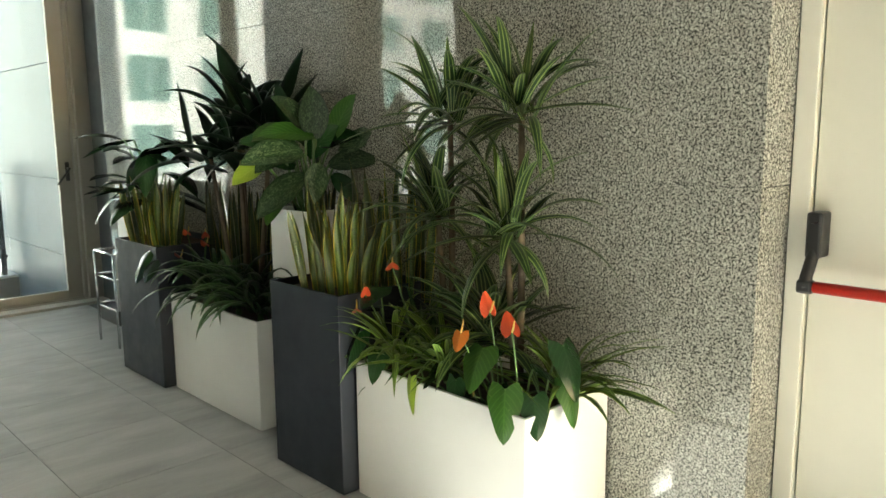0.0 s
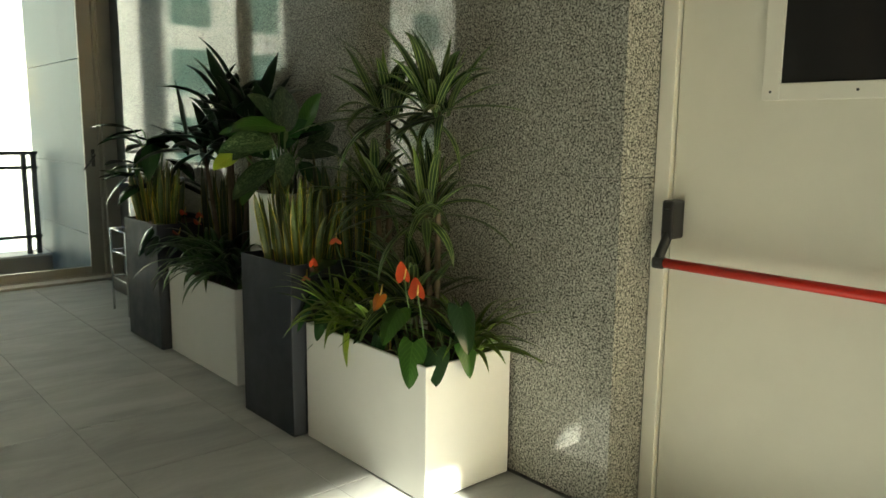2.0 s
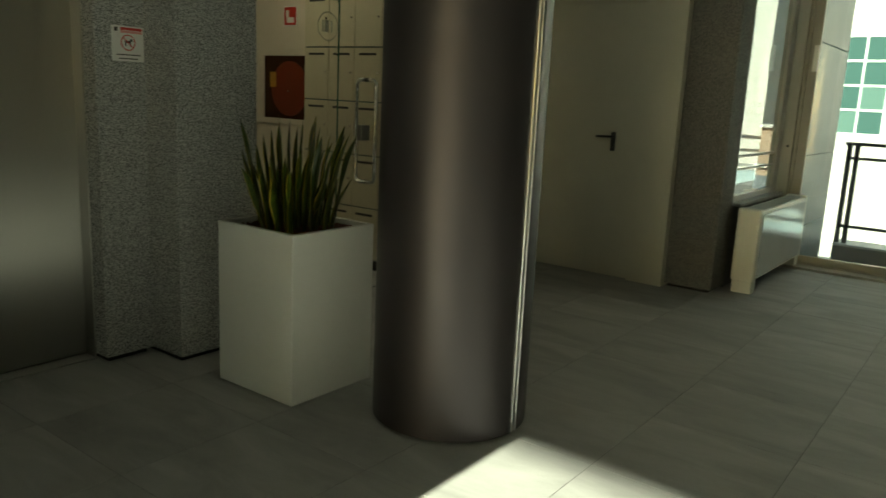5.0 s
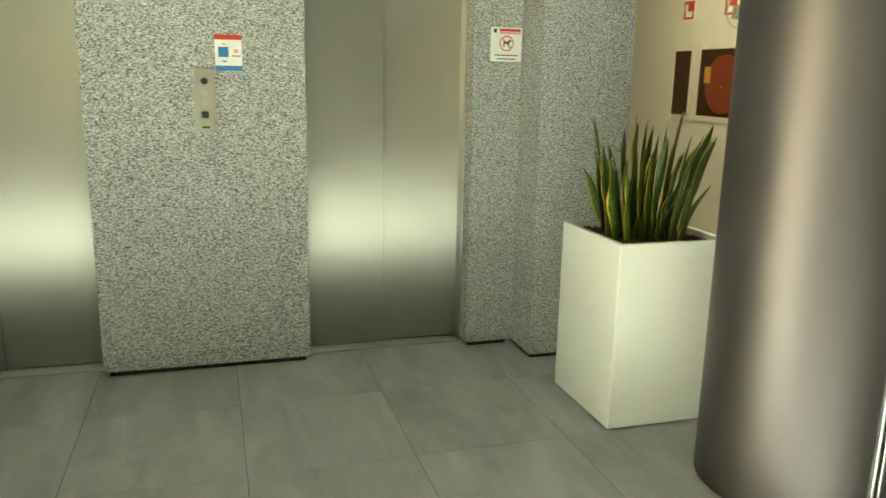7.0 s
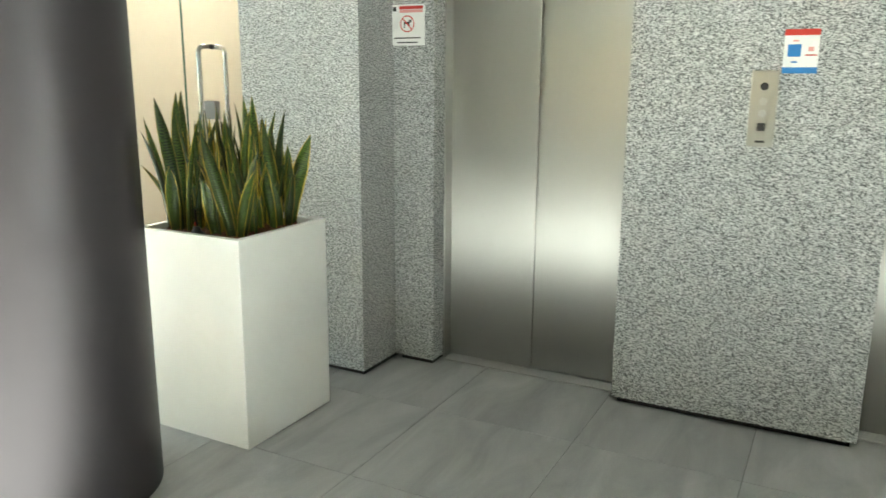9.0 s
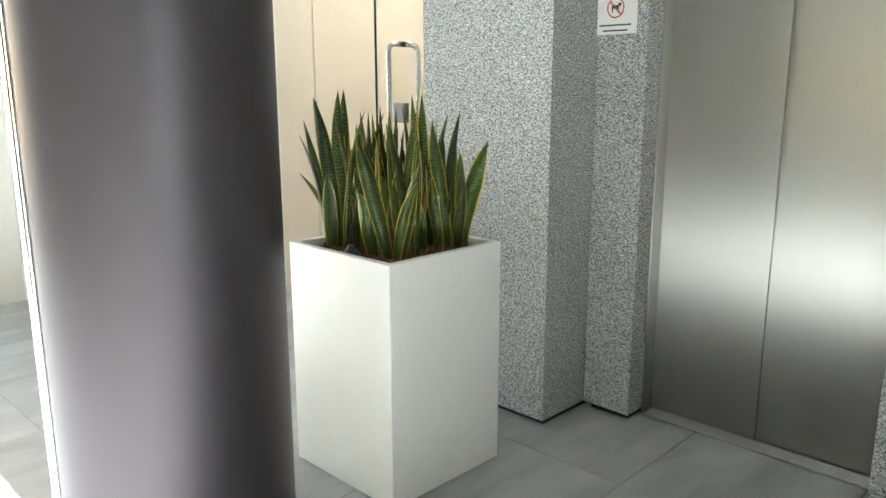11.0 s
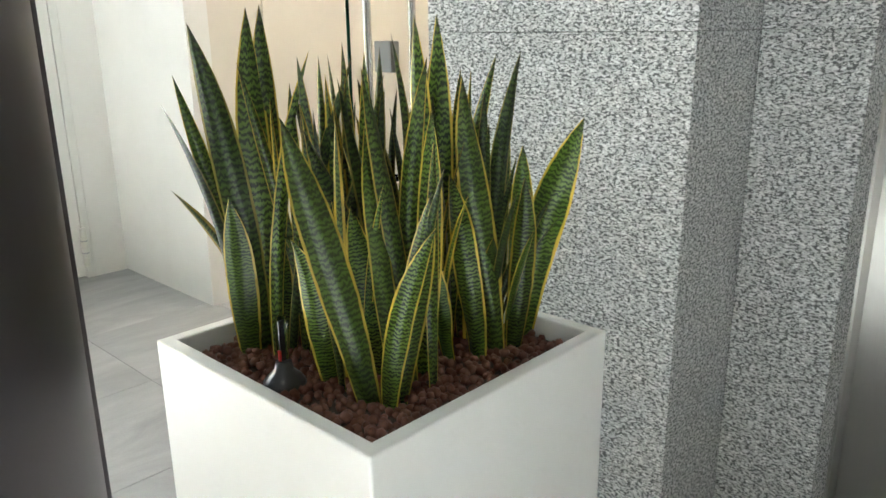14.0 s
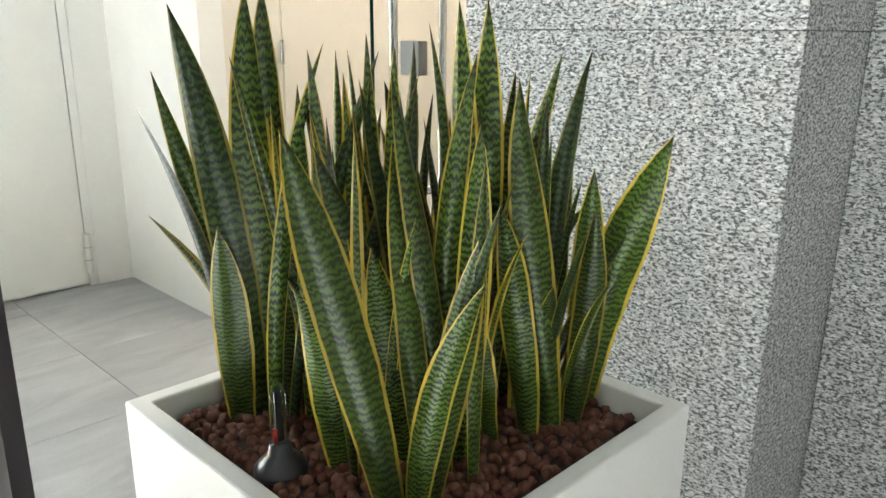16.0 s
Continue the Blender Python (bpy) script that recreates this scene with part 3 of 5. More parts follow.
rb("rail", -1.10, 1.93, 0.84, 0.875)
rb("rail", -1.10, 1.93, 0.055, 0.09)
for x in (-1.10, -1.02, 0.34, 0.44, 1.76, 1.86):
    rb("post", x, x + 0.055, -0.125, 1.0)
for x in (-0.37, 1.08):
    rb("baluster", x, x + 0.035, 0.09, 0.84)

# fan coil unit under the corner window
fc = thing("fan_coil_unit", "white floor-standing fan coil unit below the window", "heater", at=(-1.0, 3.38, 0))
part("casing", box_bm(-0.09, 0.07, -0.70, 0.70, 0.10, 0.622, 0.012), M["appliance"], fc)
part("side_cap", box_bm(-0.093, 0.076, -0.72, -0.655, 0.09, 0.637, 0.018, 3), M["appliance"], fc, "rounded ivory end cap")
part("side_cap", box_bm(-0.093, 0.076, 0.655, 0.72, 0.09, 0.637, 0.018, 3), M["appliance"], fc, "rounded ivory end cap")
part("front_panel", box_bm(0.07, 0.080, -0.65, 0.65, 0.12, 0.597, 0.004), M["gloss_white"], fc, "glossy white front panel")
for y0, y1 in ((-0.71, -0.61), (0.61, 0.71)):
    part("foot", box_bm(-0.08, 0.066, y0, y1, 0, 0.10, 0.006), M["appliance"], fc)
for i in range(26):
    part("slat", box_bm(-0.055, 0.05, -0.63 + i * 0.05, -0.60 + i * 0.05, 0.622, 0.629, 0.001, 1), M["grille"], fc)

# ---- south end, behind the camera ----
structure("wall_south", box_bm(-3.08, -1.50, YD_S - 0.24, YD_S - 0.04, 0, ZC), M["white_wall"], "white painted wall with a flush door")
door_5 = structure("door_5", box_bm(-2.752, -1.812, YD_S - 0.04, YD_S, 0.017, 2.08, 0.003), M["white_door"], "white flush door with barrel hinges")
bars(door_5, "frame", ((-2.795, -2.7555, YD_S - 0.04, YD_S + 0.003, 0, 2.13), (-1.8085, -1.77, YD_S - 0.04, YD_S + 0.003, 0, 2.13), (-2.7555, -1.8085, YD_S - 0.04, YD_S + 0.003, 2.084, 2.13)), M["white_door"])
bars(door_5, "filler", ((-2.97, -2.796, YD_S - 0.04, YD_S, 0, ZC), (-1.769, -1.50, YD_S - 0.04, YD_S, 0, ZC)), M["white_wall"], 0.0)
for z in (0.075, 1.75):
    h = part("hinge", cyl_bm(-2.754, YD_S + 0.02, z, z + 0.20, 0.017, 14, 0.003), M["appliance"], door_5, "white barrel hinge", False)
    for dz in (0.065, 0.13):
        part("hinge_ring", cyl_bm(-2.754, YD_S + 0.02, z + dz, z + dz + 0.006, 0.0185, 14), M["grille"], h)
structure("wall_south_2", box_bm(-1.65, -0.99, YS, YD_S - 0.24, 0, ZC), M["white_wall"], "plain wall beside the far window")
w3 = structure("window_3", box_bm(-0.99, 1.8, YS - 0.05, YS + 0.1, 0, 0.1), M["aluminium"], "tall south window that lets the sun in")
bars(w3, "window_frame", ((-0.99, -0.96, YS - 0.03, YS + 0.05, 0.1, ZC), (0.59, 0.665, YS - 0.03, YS + 0.05, 0.1, ZC), (1.50, 1.8, YS - 0.03, YS + 0.05, 0.1, ZC)), M["aluminium"])

# ---- passages beside the lifts ----
structure("wall_passage_1", box_bm(-2.98, -2.88, 1.48, YD_N + 0.04, 0, ZC), M["white_wall"], "white wall end beside the glass door")
structure("wall_passage_2", box_bm(-8.2, -2.98, 1.48, 1.7, 0, ZC), M["cream"], "cream passage wall")
structure("wall_passage_3", box_bm(-3.08, -2.97, YD_S - 0.04, -6.53, 0, ZC), M["white_wall"], "white wall end beside the glass door")
structure("wall_passage_4", box_bm(-8.2, -3.08, -6.75, -6.53, 0, ZC), M["cream"], "cream passage wall")
structure("wall_west", box_bm(-8.4, -8.2, -7.0, 1.7, 0, ZC), M["cream"], "plain cream wall at the end of the passage")

def glass_door(x, y0, y1, yh, label, name, up=0.0, reach=0.07):
    """Frameless glass across the passage, with a long steel pull on both faces."""
    t = structure(name, box_bm(x - 0.006, x + 0.006, y0, y1, 0.012, 2.25), M["clear_glass"], label)
    t.visible_shadow = False
    part("glass_edge", box_bm(x - 0.007, x + 0.007, y0 - 0.003, y0, 0.012, 2.25), M["glass_edge"], t, "green polished glass edge")
    for sx in (-1, 1):
        o, e, c = x + sx * 0.006, x + sx * reach, x + sx * (reach - 0.04)
        pts = [(o, yh, 1.42 + up)] + [(c + sx * 0.04 * math.sin(a), yh, 1.385 + up + 0.035 * math.cos(a)) for a in (0, 0.4, 0.8, 1.2, 1.57)]
        pts += [(e, yh, 0.79)] + [(c + sx * 0.04 * math.cos(a), yh, 0.79 - 0.035 * math.sin(a)) for a in (0.4, 0.8, 1.2, 1.57)] + [(o, yh, 0.755)]
        part("pull_handle", tube_bm(pts, 0.0135, 14), M["chrome"], t, "brushed steel tube pull", True)
    part("pull_collar", cyl_bm(0, 0, -0.009, 0.009, 0.0145, 14), M["black"], t).matrix_basis = pose(x, yh, 1.42 + up, 0, 90, 0)
    part("lock_case", box_bm(x - 0.02, x + 0.02, yh - 0.06, yh + 0.02, 1.03 + up, 1.13 + up, 0.003), M["lock_metal"], t, "grey lock case")
    return t
glass_door(-2.946, 0.36, 1.46, 0.62, "clear glass door with a long steel pull handle", "door_6", 0.0, 0.085)
glass_door(-3.03, -5.53, -4.70, -5.32, "clear glass door with a long steel pull handle", "door_7", 0.08, 0.10)
fixed = structure("window_4", box_bm(-2.952, -2.94, -0.55, 0.35, 0.012, 2.25), M["clear_glass"], "fixed clear glass panel with a round etched badge")
fixed.visible_shadow = False
b = part("badge_ring", ring_bm(0.085, 0.006), M["etched"], fixed, "pale etched ring")
b.matrix_basis = pose(-2.9385, 0.26, 1.72)
for dy, w in ((-0.042, 0.012), (-0.012, 0.03), (0.03, 0.012)):
    b = part("badge_bar", box_bm(0, 0.0005, -w / 2, w / 2, -0.035, 0.035), M["etched"], fixed)
    b.matrix_basis = pose(-2.939, 0.26 + dy, 1.72)

M["lamp"] = mat("lit ceiling lamp", (1, 1, 1), 0.5)
M["lamp"].node_tree.nodes["Principled BSDF"].inputs["Emission Color"].default_value = (1.0, 0.86, 0.70, 1)
M["lamp"].node_tree.nodes["Principled BSDF"].inputs["Emission Strength"].default_value = 1.25
for x, y in ((-4.2, 0.45), (-4.0, -5.6)):
    cl = thing("ceiling_light", "square warm ceiling light in the passage", "ceiling light", "passage ceiling lights", (x, y, ZC))
    bars(cl, "frame", ((-0.33, 0.33, -0.33, -0.30, -0.02, 0), (-0.33, 0.33, 0.30, 0.33, -0.02, 0), (-0.33, -0.30, -0.30, 0.30, -0.02, 0), (0.30, 0.33, -0.30, 0.30, -0.02, 0)), M["sign_white"], 0.002)
    part("diffuser", box_bm(-0.30, 0.30, -0.30, 0.30, -0.012, -0.006), M["lamp"], cl)

M["brown_glass"] = mat("dark brown glass", (0.055, 0.024, 0.012), 0.12)
# hose cabinet, alarm sign and lockers in the first passage
hose = thing("hose_cabinet", "wall cabinet with a red fire hose reel behind dark glass", "fire hose", at=(-4.69, 1.48, 1.35))
bars(hose, "frame", ((-0.36, -0.30, -0.012, 0, -0.32, 0.32), (0.30, 0.36, -0.012, 0, -0.32, 0.32), (-0.30, 0.30, -0.012, 0, 0.27, 0.32), (-0.30, 0.30, -0.012, 0, -0.32, -0.27)), M["cream"])
part("back_plate", box_bm(-0.30, 0.30, -0.006, -0.002, -0.27, 0.27), M["brown_glass"], hose, "dark brown glass")
part("reel", cyl_bm(0, 0, 0, 0.004, 0.235, 40), M["hose_red"], hose, "dull red hose reel disc").matrix_basis = pose(0.03, -0.0065, -0.01, 90, 0, 0)
part("note", box_bm(-0.22, -0.14, -0.0125, -0.011, 0.0, 0.13), M["note"], hose, "yellow paper note")
part("knob", cyl_bm(0, 0, 0, 0.012, 0.008, 12), M["chrome"], hose).matrix_basis = pose(0.03, -0.011, -0.03, 90, 0, 0)
side_case = thing("wall_cabinet", "narrow wall cabinet with dark brown glass", "cabinet", at=(-5.24, 1.48, 1.345))
bars(side_case, "frame", ((-0.16, -0.12, -0.012, 0, -0.32, 0.32), (0.12, 0.16, -0.012, 0, -0.32, 0.32), (-0.12, 0.12, -0.012, 0, 0.27, 0.32), (-0.12, 0.12, -0.012, 0, -0.32, -0.27)), M["cream"])
part("glass_front", box_bm(-0.12, 0.12, -0.006, -0.002, -0.27, 0.27), M["brown_glass"], side_case, "dark brown glass")
for x in (-4.66, -5.22):
    al = plain_sign(0, -0.085, 0.085, -0.085, 0.085, "small red fire equipment sign on a cream wall",
                    [("red_field", 0.06, 0.94, 0.06, 0.94, M["sign_red"])])
    al.matrix_basis = pose(x, 1.48, 1.95, 0, 0, -90)
    part("hose_mark", box_bm(0.0049, 0.0055, -0.04, 0.05, -0.055, -0.01), M["sign_white"], al)
    part("hose_mark", box_bm(0.0049, 0.0055, -0.05, -0.015, -0.01, 0.05), M["sign_white"], al)
lk = thing("locker_unit", "tall bank of cream lockers with dark slots", "locker", at=(-3.53, 1.48, 0))
part("carcass", box_bm(-0.54, 0.54, -0.36, 0, 0.08, 2.06), M["locker_side"], lk, "dark cabinet carcass")
part("plinth", box_bm(-0.52, 0.52, -0.34, 0, 0, 0.08), M["gap"], lk)
for i in range(4):
    for k in range(5):
        x0, z0 = -0.536 + i * 0.268, 0.085 + k * 0.395
        d = part("locker_door", box_bm(x0 + 0.003, x0 + 0.265, -0.378, -0.36, z0 + 0.004, z0 + 0.390, 0.003), M["locker"], lk)
        part("slot", box_bm(x0 + 0.05, x0 + 0.22, -0.3795, -0.377, z0 + 0.335, z0 + 0.352), M["black"], d)
        part("cam_lock", cyl_bm(0, 0, 0, 0.006, 0.008, 10), M["chrome"], d).matrix_basis = pose(x0 + 0.235, -0.378, z0 + 0.21, 90, 0, 0)

# seam and hinge of a flush cream door in the second passage
d6 = structure("door_8", box_bm(-4.30, -3.36, -6.53, -6.522, 0.01, 2.1), M["cream"], "flush cream door in the passage wall")
part("hinge", cyl_bm(-3.35, -6.515, 1.10, 1.20, 0.009, 10), M["chrome"], d6)
bars(d6, "seam", ((-3.357, -3.354, -6.53, -6.5285, 0.01, 2.1),), M["locker"], 0.0)

# ---- outdoors ----
fb = thing("office_building", "white tiled office building with green glass windows", "building", at=(0, 24, -4))
part("wall", box_bm(-5.7, 22, 0, 8, 0, 22), M["facade"], fb, "white tiled facade")
part("parapet", box_bm(-5.9, 22.2, -0.15, 8.2, 22, 22.6), M["facade"], fb)
def fwin(x0, x1, z0, z1, nx=1, nz=1):
    w = part("window", box_bm(x0, x1, -0.02, 0.02, z0 + 4, z1 + 4), M["fac_frame"], fb)
    for i in range(nx):
        for k in range(nz):
            a, b = x0 + (x1 - x0) * i / nx, x0 + (x1 - x0) * (i + 1) / nx
            c, d = z0 + (z1 - z0) * k / nz, z0 + (z1 - z0) * (k + 1) / nz
            part("pane", box_bm(a + 0.03, b - 0.03, -0.026 - 0.004 * ((i + 2 * k) % 3), -0.021, c + 4.035, d + 3.965), M["fac_glass"] if (3 * i + 5 * k) % 4 else M["fac_glass_pale"], w)
    for k in range(nz + 1):
        c = z0 + (z1 - z0) * k / nz
        part("transom", box_bm(x0 - 0.02, x1 + 0.02, -0.07, 0, c + 3.97, c + 4.03), M["fac_frame"], w)
fwin(-0.80, 0.98, -2.6, 12.2, 3, 28)
for k in range(7):
    z = -2.6 + k * 2.114 + 4
    part("window_band", box_bm(-0.86, 1.04, -0.10, 0.0, z + 0.50, z + 0.66), M["facade"], fb, "pale band between the window rows")
part("drain_pipe", cyl_bm(-1.42, -0.08, 0, 22, 0.07, 12), M["fac_frame"], fb)
fwin(-4.55, -3.10, 0.75, 3.75, 2, 4)
fwin(-4.55, -3.10, 4.9, 8.0, 2, 4)
M["town_wall"] = painted("weathered pale render", (0.17, 0.17, 0.17), 0.8, 0.2, 0.1, 0.6)
M["town_brown"] = painted("ochre render", (0.12, 0.085, 0.06), 0.8, 0.2, 0.1, 0.6)
M["town_glass"] = mat("dark far window", (0.05, 0.06, 0.07), 0.2)
def town_block(x0, x1, y0, y1, h, storeys, material, label):
    """A far building: stepped storeys with slab edges and a row of windows on each."""
    t = thing("far_building", label, "building", "far buildings", ((x0 + x1) / 2, y0, -4))
    w, step = (x1 - x0) / 2, h / storeys
    for k in range(storeys):
        inset = 0.35 * k
        part("storey", box_bm(-w + inset, w - inset, inset, y1 - y0, k * step, (k + 1) * step - 0.2), material, t)
        part("slab", box_bm(-w + inset - 0.3, w - inset + 0.3, inset - 0.5, y1 - y0, (k + 1) * step - 0.2, (k + 1) * step), M["town_wall"], t)
        n = int((2 * w - 2 * inset) / 2.6)
        for i in range(n):
            x = -w + inset + (i + 0.5) * (2 * w - 2 * inset) / n
            part("window", box_bm(x - 0.6, x + 0.6, inset - 0.03, inset + 0.05, k * step + 0.8, k * step + step - 0.7), M["town_glass"], t)
town_block(-24, -9.5, 52, 64, 8.6, 3, M["town_wall"], "pale terraced building with white slab edges")
town_block(-13, -7.5, 44, 49, 4.6, 2, M["town_brown"], "low ochre building in front of a terrace")
town_block(-48, -26, 60, 74, 13, 4, M["town_wall"], "tall pale building at a distance")
wing = thing("office_building", "white tiled office wing with square green windows", "building", at=(-12, 38, -4))
part("wall", box_bm(-40, 0, 0, 10, 0, 26), M["facade"], wing, "white tiled facade")
part("parapet", box_bm(-40.2, 0.2, -0.15, 10.2, 26, 26.7), M["facade"], wing)
for i in range(6):
    for k in range(5):
        x, z = -2.7 - i * 4.13, 3.4 + k * 3.6
        w = part("window", box_bm(x, x + 2.45, -0.03, 0.03, z, z + 2.5), M["fac_frame"], wing)
        for j in range(2):
            part("pane", box_bm(x + 0.06 + j * 1.2, x + 1.2 + j * 1.2, -0.045, -0.031, z + 0.06, z + 2.44), M["fac_glass_pale"], w)
# annex wall looks shaded by its colour alone
annex = thing("annex", "low pale annex below the facade, blue shade painted into its colour", "building", at=(2.0, 22.6, -4))
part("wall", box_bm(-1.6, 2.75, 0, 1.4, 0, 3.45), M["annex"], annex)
part("coping", box_bm(-1.7, 2.85, -0.1, 1.4, 3.45, 3.55), M["facade"], annex)
for x in (2.55, 3.9):
    ac = thing("air_conditioner", "pale outdoor air conditioner with a dark fan grille", "air conditioner", "outdoor air conditioners", (x, 22.6, -1.68))
    part("case", box_bm(-0.42, 0.42, -0.34, -0.02, -0.34, 0.32, 0.02), M["facade"], ac)
    part("fan_opening", cyl_bm(0, 0, 0, 0.012, 0.28, 32), M["black"], ac, "dark round fan opening").matrix_basis = pose(-0.06, -0.335, 0, 90, 0, 0)
    for a in range(4):
        part("fan_blade", box_bm(0.03, 0.23, -0.006, 0.006, -0.075, 0.075, 0.004), M["dark_panel"], ac).matrix_basis = pose(-0.06, -0.355, 0, 0, a * 90 + 20, 0)
    part("bracket", box_bm(-0.36, 0.36, -0.34, 0, -0.40, -0.34), M["fac_frame"], ac)
can = thing("canopy", "white rounded canopy roof in the sun", "canopy", at=(1.0, 12.0, -0.3))
bm = bmesh.new()
n = 14
rows = []
for y in (-0.9, 1.6):
    rows.append([bm.verts.new((-1.7 + 2.46 * i / n, y, 0.0 + 0.32 * math.sin(min(1.0, (n - i) / 4.0) * math.pi / 2))) for i in range(n + 1)] + [bm.verts.new((0.76, y, -0.02)), bm.verts.new((-1.7, y, -0.02))])
for i in range(len(rows[0]) - 1):
    bm.faces.new((rows[0][i], rows[0][i + 1], rows[1][i + 1], rows[1][i]))
bm.faces.new(rows[0][::-1])
bm.faces.new(rows[1])
bmesh.ops.recalc_face_normals(bm, faces=bm.faces[:])
part("roof", bm, M["facade"], can)
for x in (-1.5, 0.6):
    for y in (-0.7, 1.4):
        part("post", cyl_bm(x, y, -3.7, 0.0, 0.05, 10), M["fac_frame"], can)
# ---- plants ----
def leaf_material(name, build, rough=0.38):
    m = mat(name, rough=rough)
    n = Nodes(m)
    uv = n.add("UVMap", uv_map="leaf")
    sep = n.add("SeparateXYZ")
    n.link(uv.outputs[0], sep.inputs[0])
    u, v = sep.outputs["X"], sep.outputs["Y"]
    across = n.math("ABSOLUTE", n.math("SUBTRACT", u, 0.5))      # 0 on the midrib, 0.5 on the edge
    rnd = n.add("ObjectInfo").outputs["Random"]
    com = n.add("CombineXYZ")
    n.link(u, com.inputs["X"])
    n.link(v, com.inputs["Y"])
    n.link(n.math("MULTIPLY", rnd, 37.0), com.inputs["Z"])
    col = build(n, across, v, com.outputs[0], rnd)
    tone = n.math("ADD", n.math("MULTIPLY", rnd, 0.75), 0.5)
    col = n.mix(1.0, col, n.mix(1.0, tone, 1.0, "MULTIPLY"), "MULTIPLY")
    n.out(Base_Color=col)
    n.b.inputs["Specular IOR Level"].default_value = 0.34
    n.b.inputs["Subsurface Weight"].default_value = 0.0
    n.bump(n.noise(com.outputs[0], 26, 3), 0.12, 0.001)
    return m


def scaled(n, vec, s):
    mp = n.add("Mapping")
    mp.inputs["Scale"].default_value = s
    n.link(vec, mp.inputs[0])
    return mp.outputs[0]


def snake_build(edge, lo, hi, e0=0.42):
    """Irregular dark cross bands on green, fainter on some leaves, with a pale margin from e0 outwards."""
    def build(n, across, v, vec, rnd):
        w = n.add("TexWave", bands="Y")
        for k, x in (("Scale", 15.5), ("Distortion", 8.5), ("Detail", 4.0), ("Detail Scale", 1.5), ("Detail Roughness", 0.64)):
            w.inputs[k].default_value = x
        n.link(scaled(n, vec, (0.26, 1.0, 1)), w.inputs["Vector"])
        patch = n.noise(scaled(n, vec, (3, 18, 1)), 1.0, 4, 0.66)
        f = n.math("ADD", n.math("MULTIPLY", w.outputs[1], 0.40), n.math("MULTIPLY", patch, 0.60))
        green = n.ramp(f, (0.37, lo), (0.45, tuple(0.55 * a + 0.45 * b for a, b in zip(lo, hi))), (0.53, hi), (0.68, tuple(min(1, 1.5 * c) for c in hi)))
        plain = tuple(0.42 * a + 0.58 * b for a, b in zip(lo, hi))
        green = n.mix(n.ramp(n.math("FRACT", n.math("MULTIPLY", rnd, 7.3)), (0.35, 0.0), (1.0, 0.32)), green, plain)
        tip = n.ramp(v, (0.92, 0.0), (1.0, 0.75))
        green = n.mix(tip, green, (0.03, 0.025, 0.012))
        jitter = n.math("ADD", across, n.math("MULTIPLY", n.math("SUBTRACT", n.noise(scaled(n, vec, (2, 9, 1)), 1.0, 2), 0.5), 0.09))
        return n.mix(n.ramp(jitter, (e0, 0.0), (e0 + 0.02, 1.0)), green, edge)
    return build


def stripe_build(dark, pale, p0=0.24, p1=0.37):
    def build(n, across, v, vec, rnd):
        f = n.math("ADD", across, n.math("MULTIPLY", n.math("SUBTRACT", n.noise(scaled(n, vec, (8, 1.2, 1)), 1.0, 2), 0.5), 0.10))
        return n.ramp(f, (0.03, pale), (0.06, dark), (p0, dark), (p0 + 0.04, pale), (p1, pale), (p1 + 0.05, dark))
    return build


def vein_build(dark, mid, mottle=0.0, pale=(0.3, 0.38, 0.2)):
    def build(n, across, v, vec, rnd):
        w = n.add("TexWave", bands="Y")
        w.inputs["Scale"].default_value = 2.6
        w.inputs["Distortion"].default_value = 2.0
        side = n.add("CombineXYZ")
        sp = n.add("SeparateXYZ")
        n.link(vec, sp.inputs[0])
        n.link(across, side.inputs["X"])
        n.link(n.math("SUBTRACT", sp.outputs["Y"], n.math("MULTIPLY", across, 0.7)), side.inputs["Y"])
        n.link(side.outputs[0], w.inputs["Vector"])
        c = n.mix(n.ramp(w.outputs[1], (0.75, 0.0), (0.98, 0.55)), dark, mid)
        if mottle:
            sp = n.noise(scaled(n, vec, (16, 16, 1)), 1.0, 4, 0.7, 1.2)
            c = n.mix(n.math("MULTIPLY", n.ramp(sp, (0.50, 0.0), (0.58, 1.0)), n.ramp(across, (0.02, mottle), (0.40, mottle), (0.47, 0.0))), c, pale)
        return n.mix(n.ramp(across, (0.0, 0.8), (0.035, 0.0)), c, mid)
    return build


M["snake"] = leaf_material("snake plant leaf", snake_build((0.50, 0.36, 0.045), (0.006, 0.016, 0.003), (0.066, 0.112, 0.014)))
M["snake_dark"] = leaf_material("dark snake plant leaf", snake_build((0.26, 0.22, 0.04), (0.006, 0.016, 0.004), (0.036, 0.064, 0.011)))
M["snake_yellow"] = leaf_material("yellow edged snake plant leaf", snake_build((0.36, 0.31, 0.04), (0.012, 0.030, 0.008), (0.075, 0.11, 0.024)))
M["snake_rim"] = leaf_material("yellow snake plant leaf", snake_build((0.46, 0.32, 0.03), (0.012, 0.030, 0.006), (0.09, 0.13, 0.02), 0.24))
M["dracaena"] = leaf_material("striped dracaena leaf", stripe_build((0.016, 0.046, 0.012), (0.22, 0.28, 0.10), 0.28, 0.37))
M["dracaena_dark"] = leaf_material("dark dracaena leaf", vein_build((0.010, 0.03, 0.012), (0.02, 0.05, 0.02)), 0.3)
M["lime"] = leaf_material("lime green strap leaf", stripe_build((0.07, 0.14, 0.018), (0.24, 0.32, 0.075)))
M["spider"] = leaf_material("arching green leaf", stripe_build((0.018, 0.05, 0.016), (0.09, 0.16, 0.06), 0.1, 0.2), 0.3)
M["anthurium"] = leaf_material("glossy heart leaf", vein_build((0.028, 0.085, 0.012), (0.065, 0.14, 0.028)), 0.3)
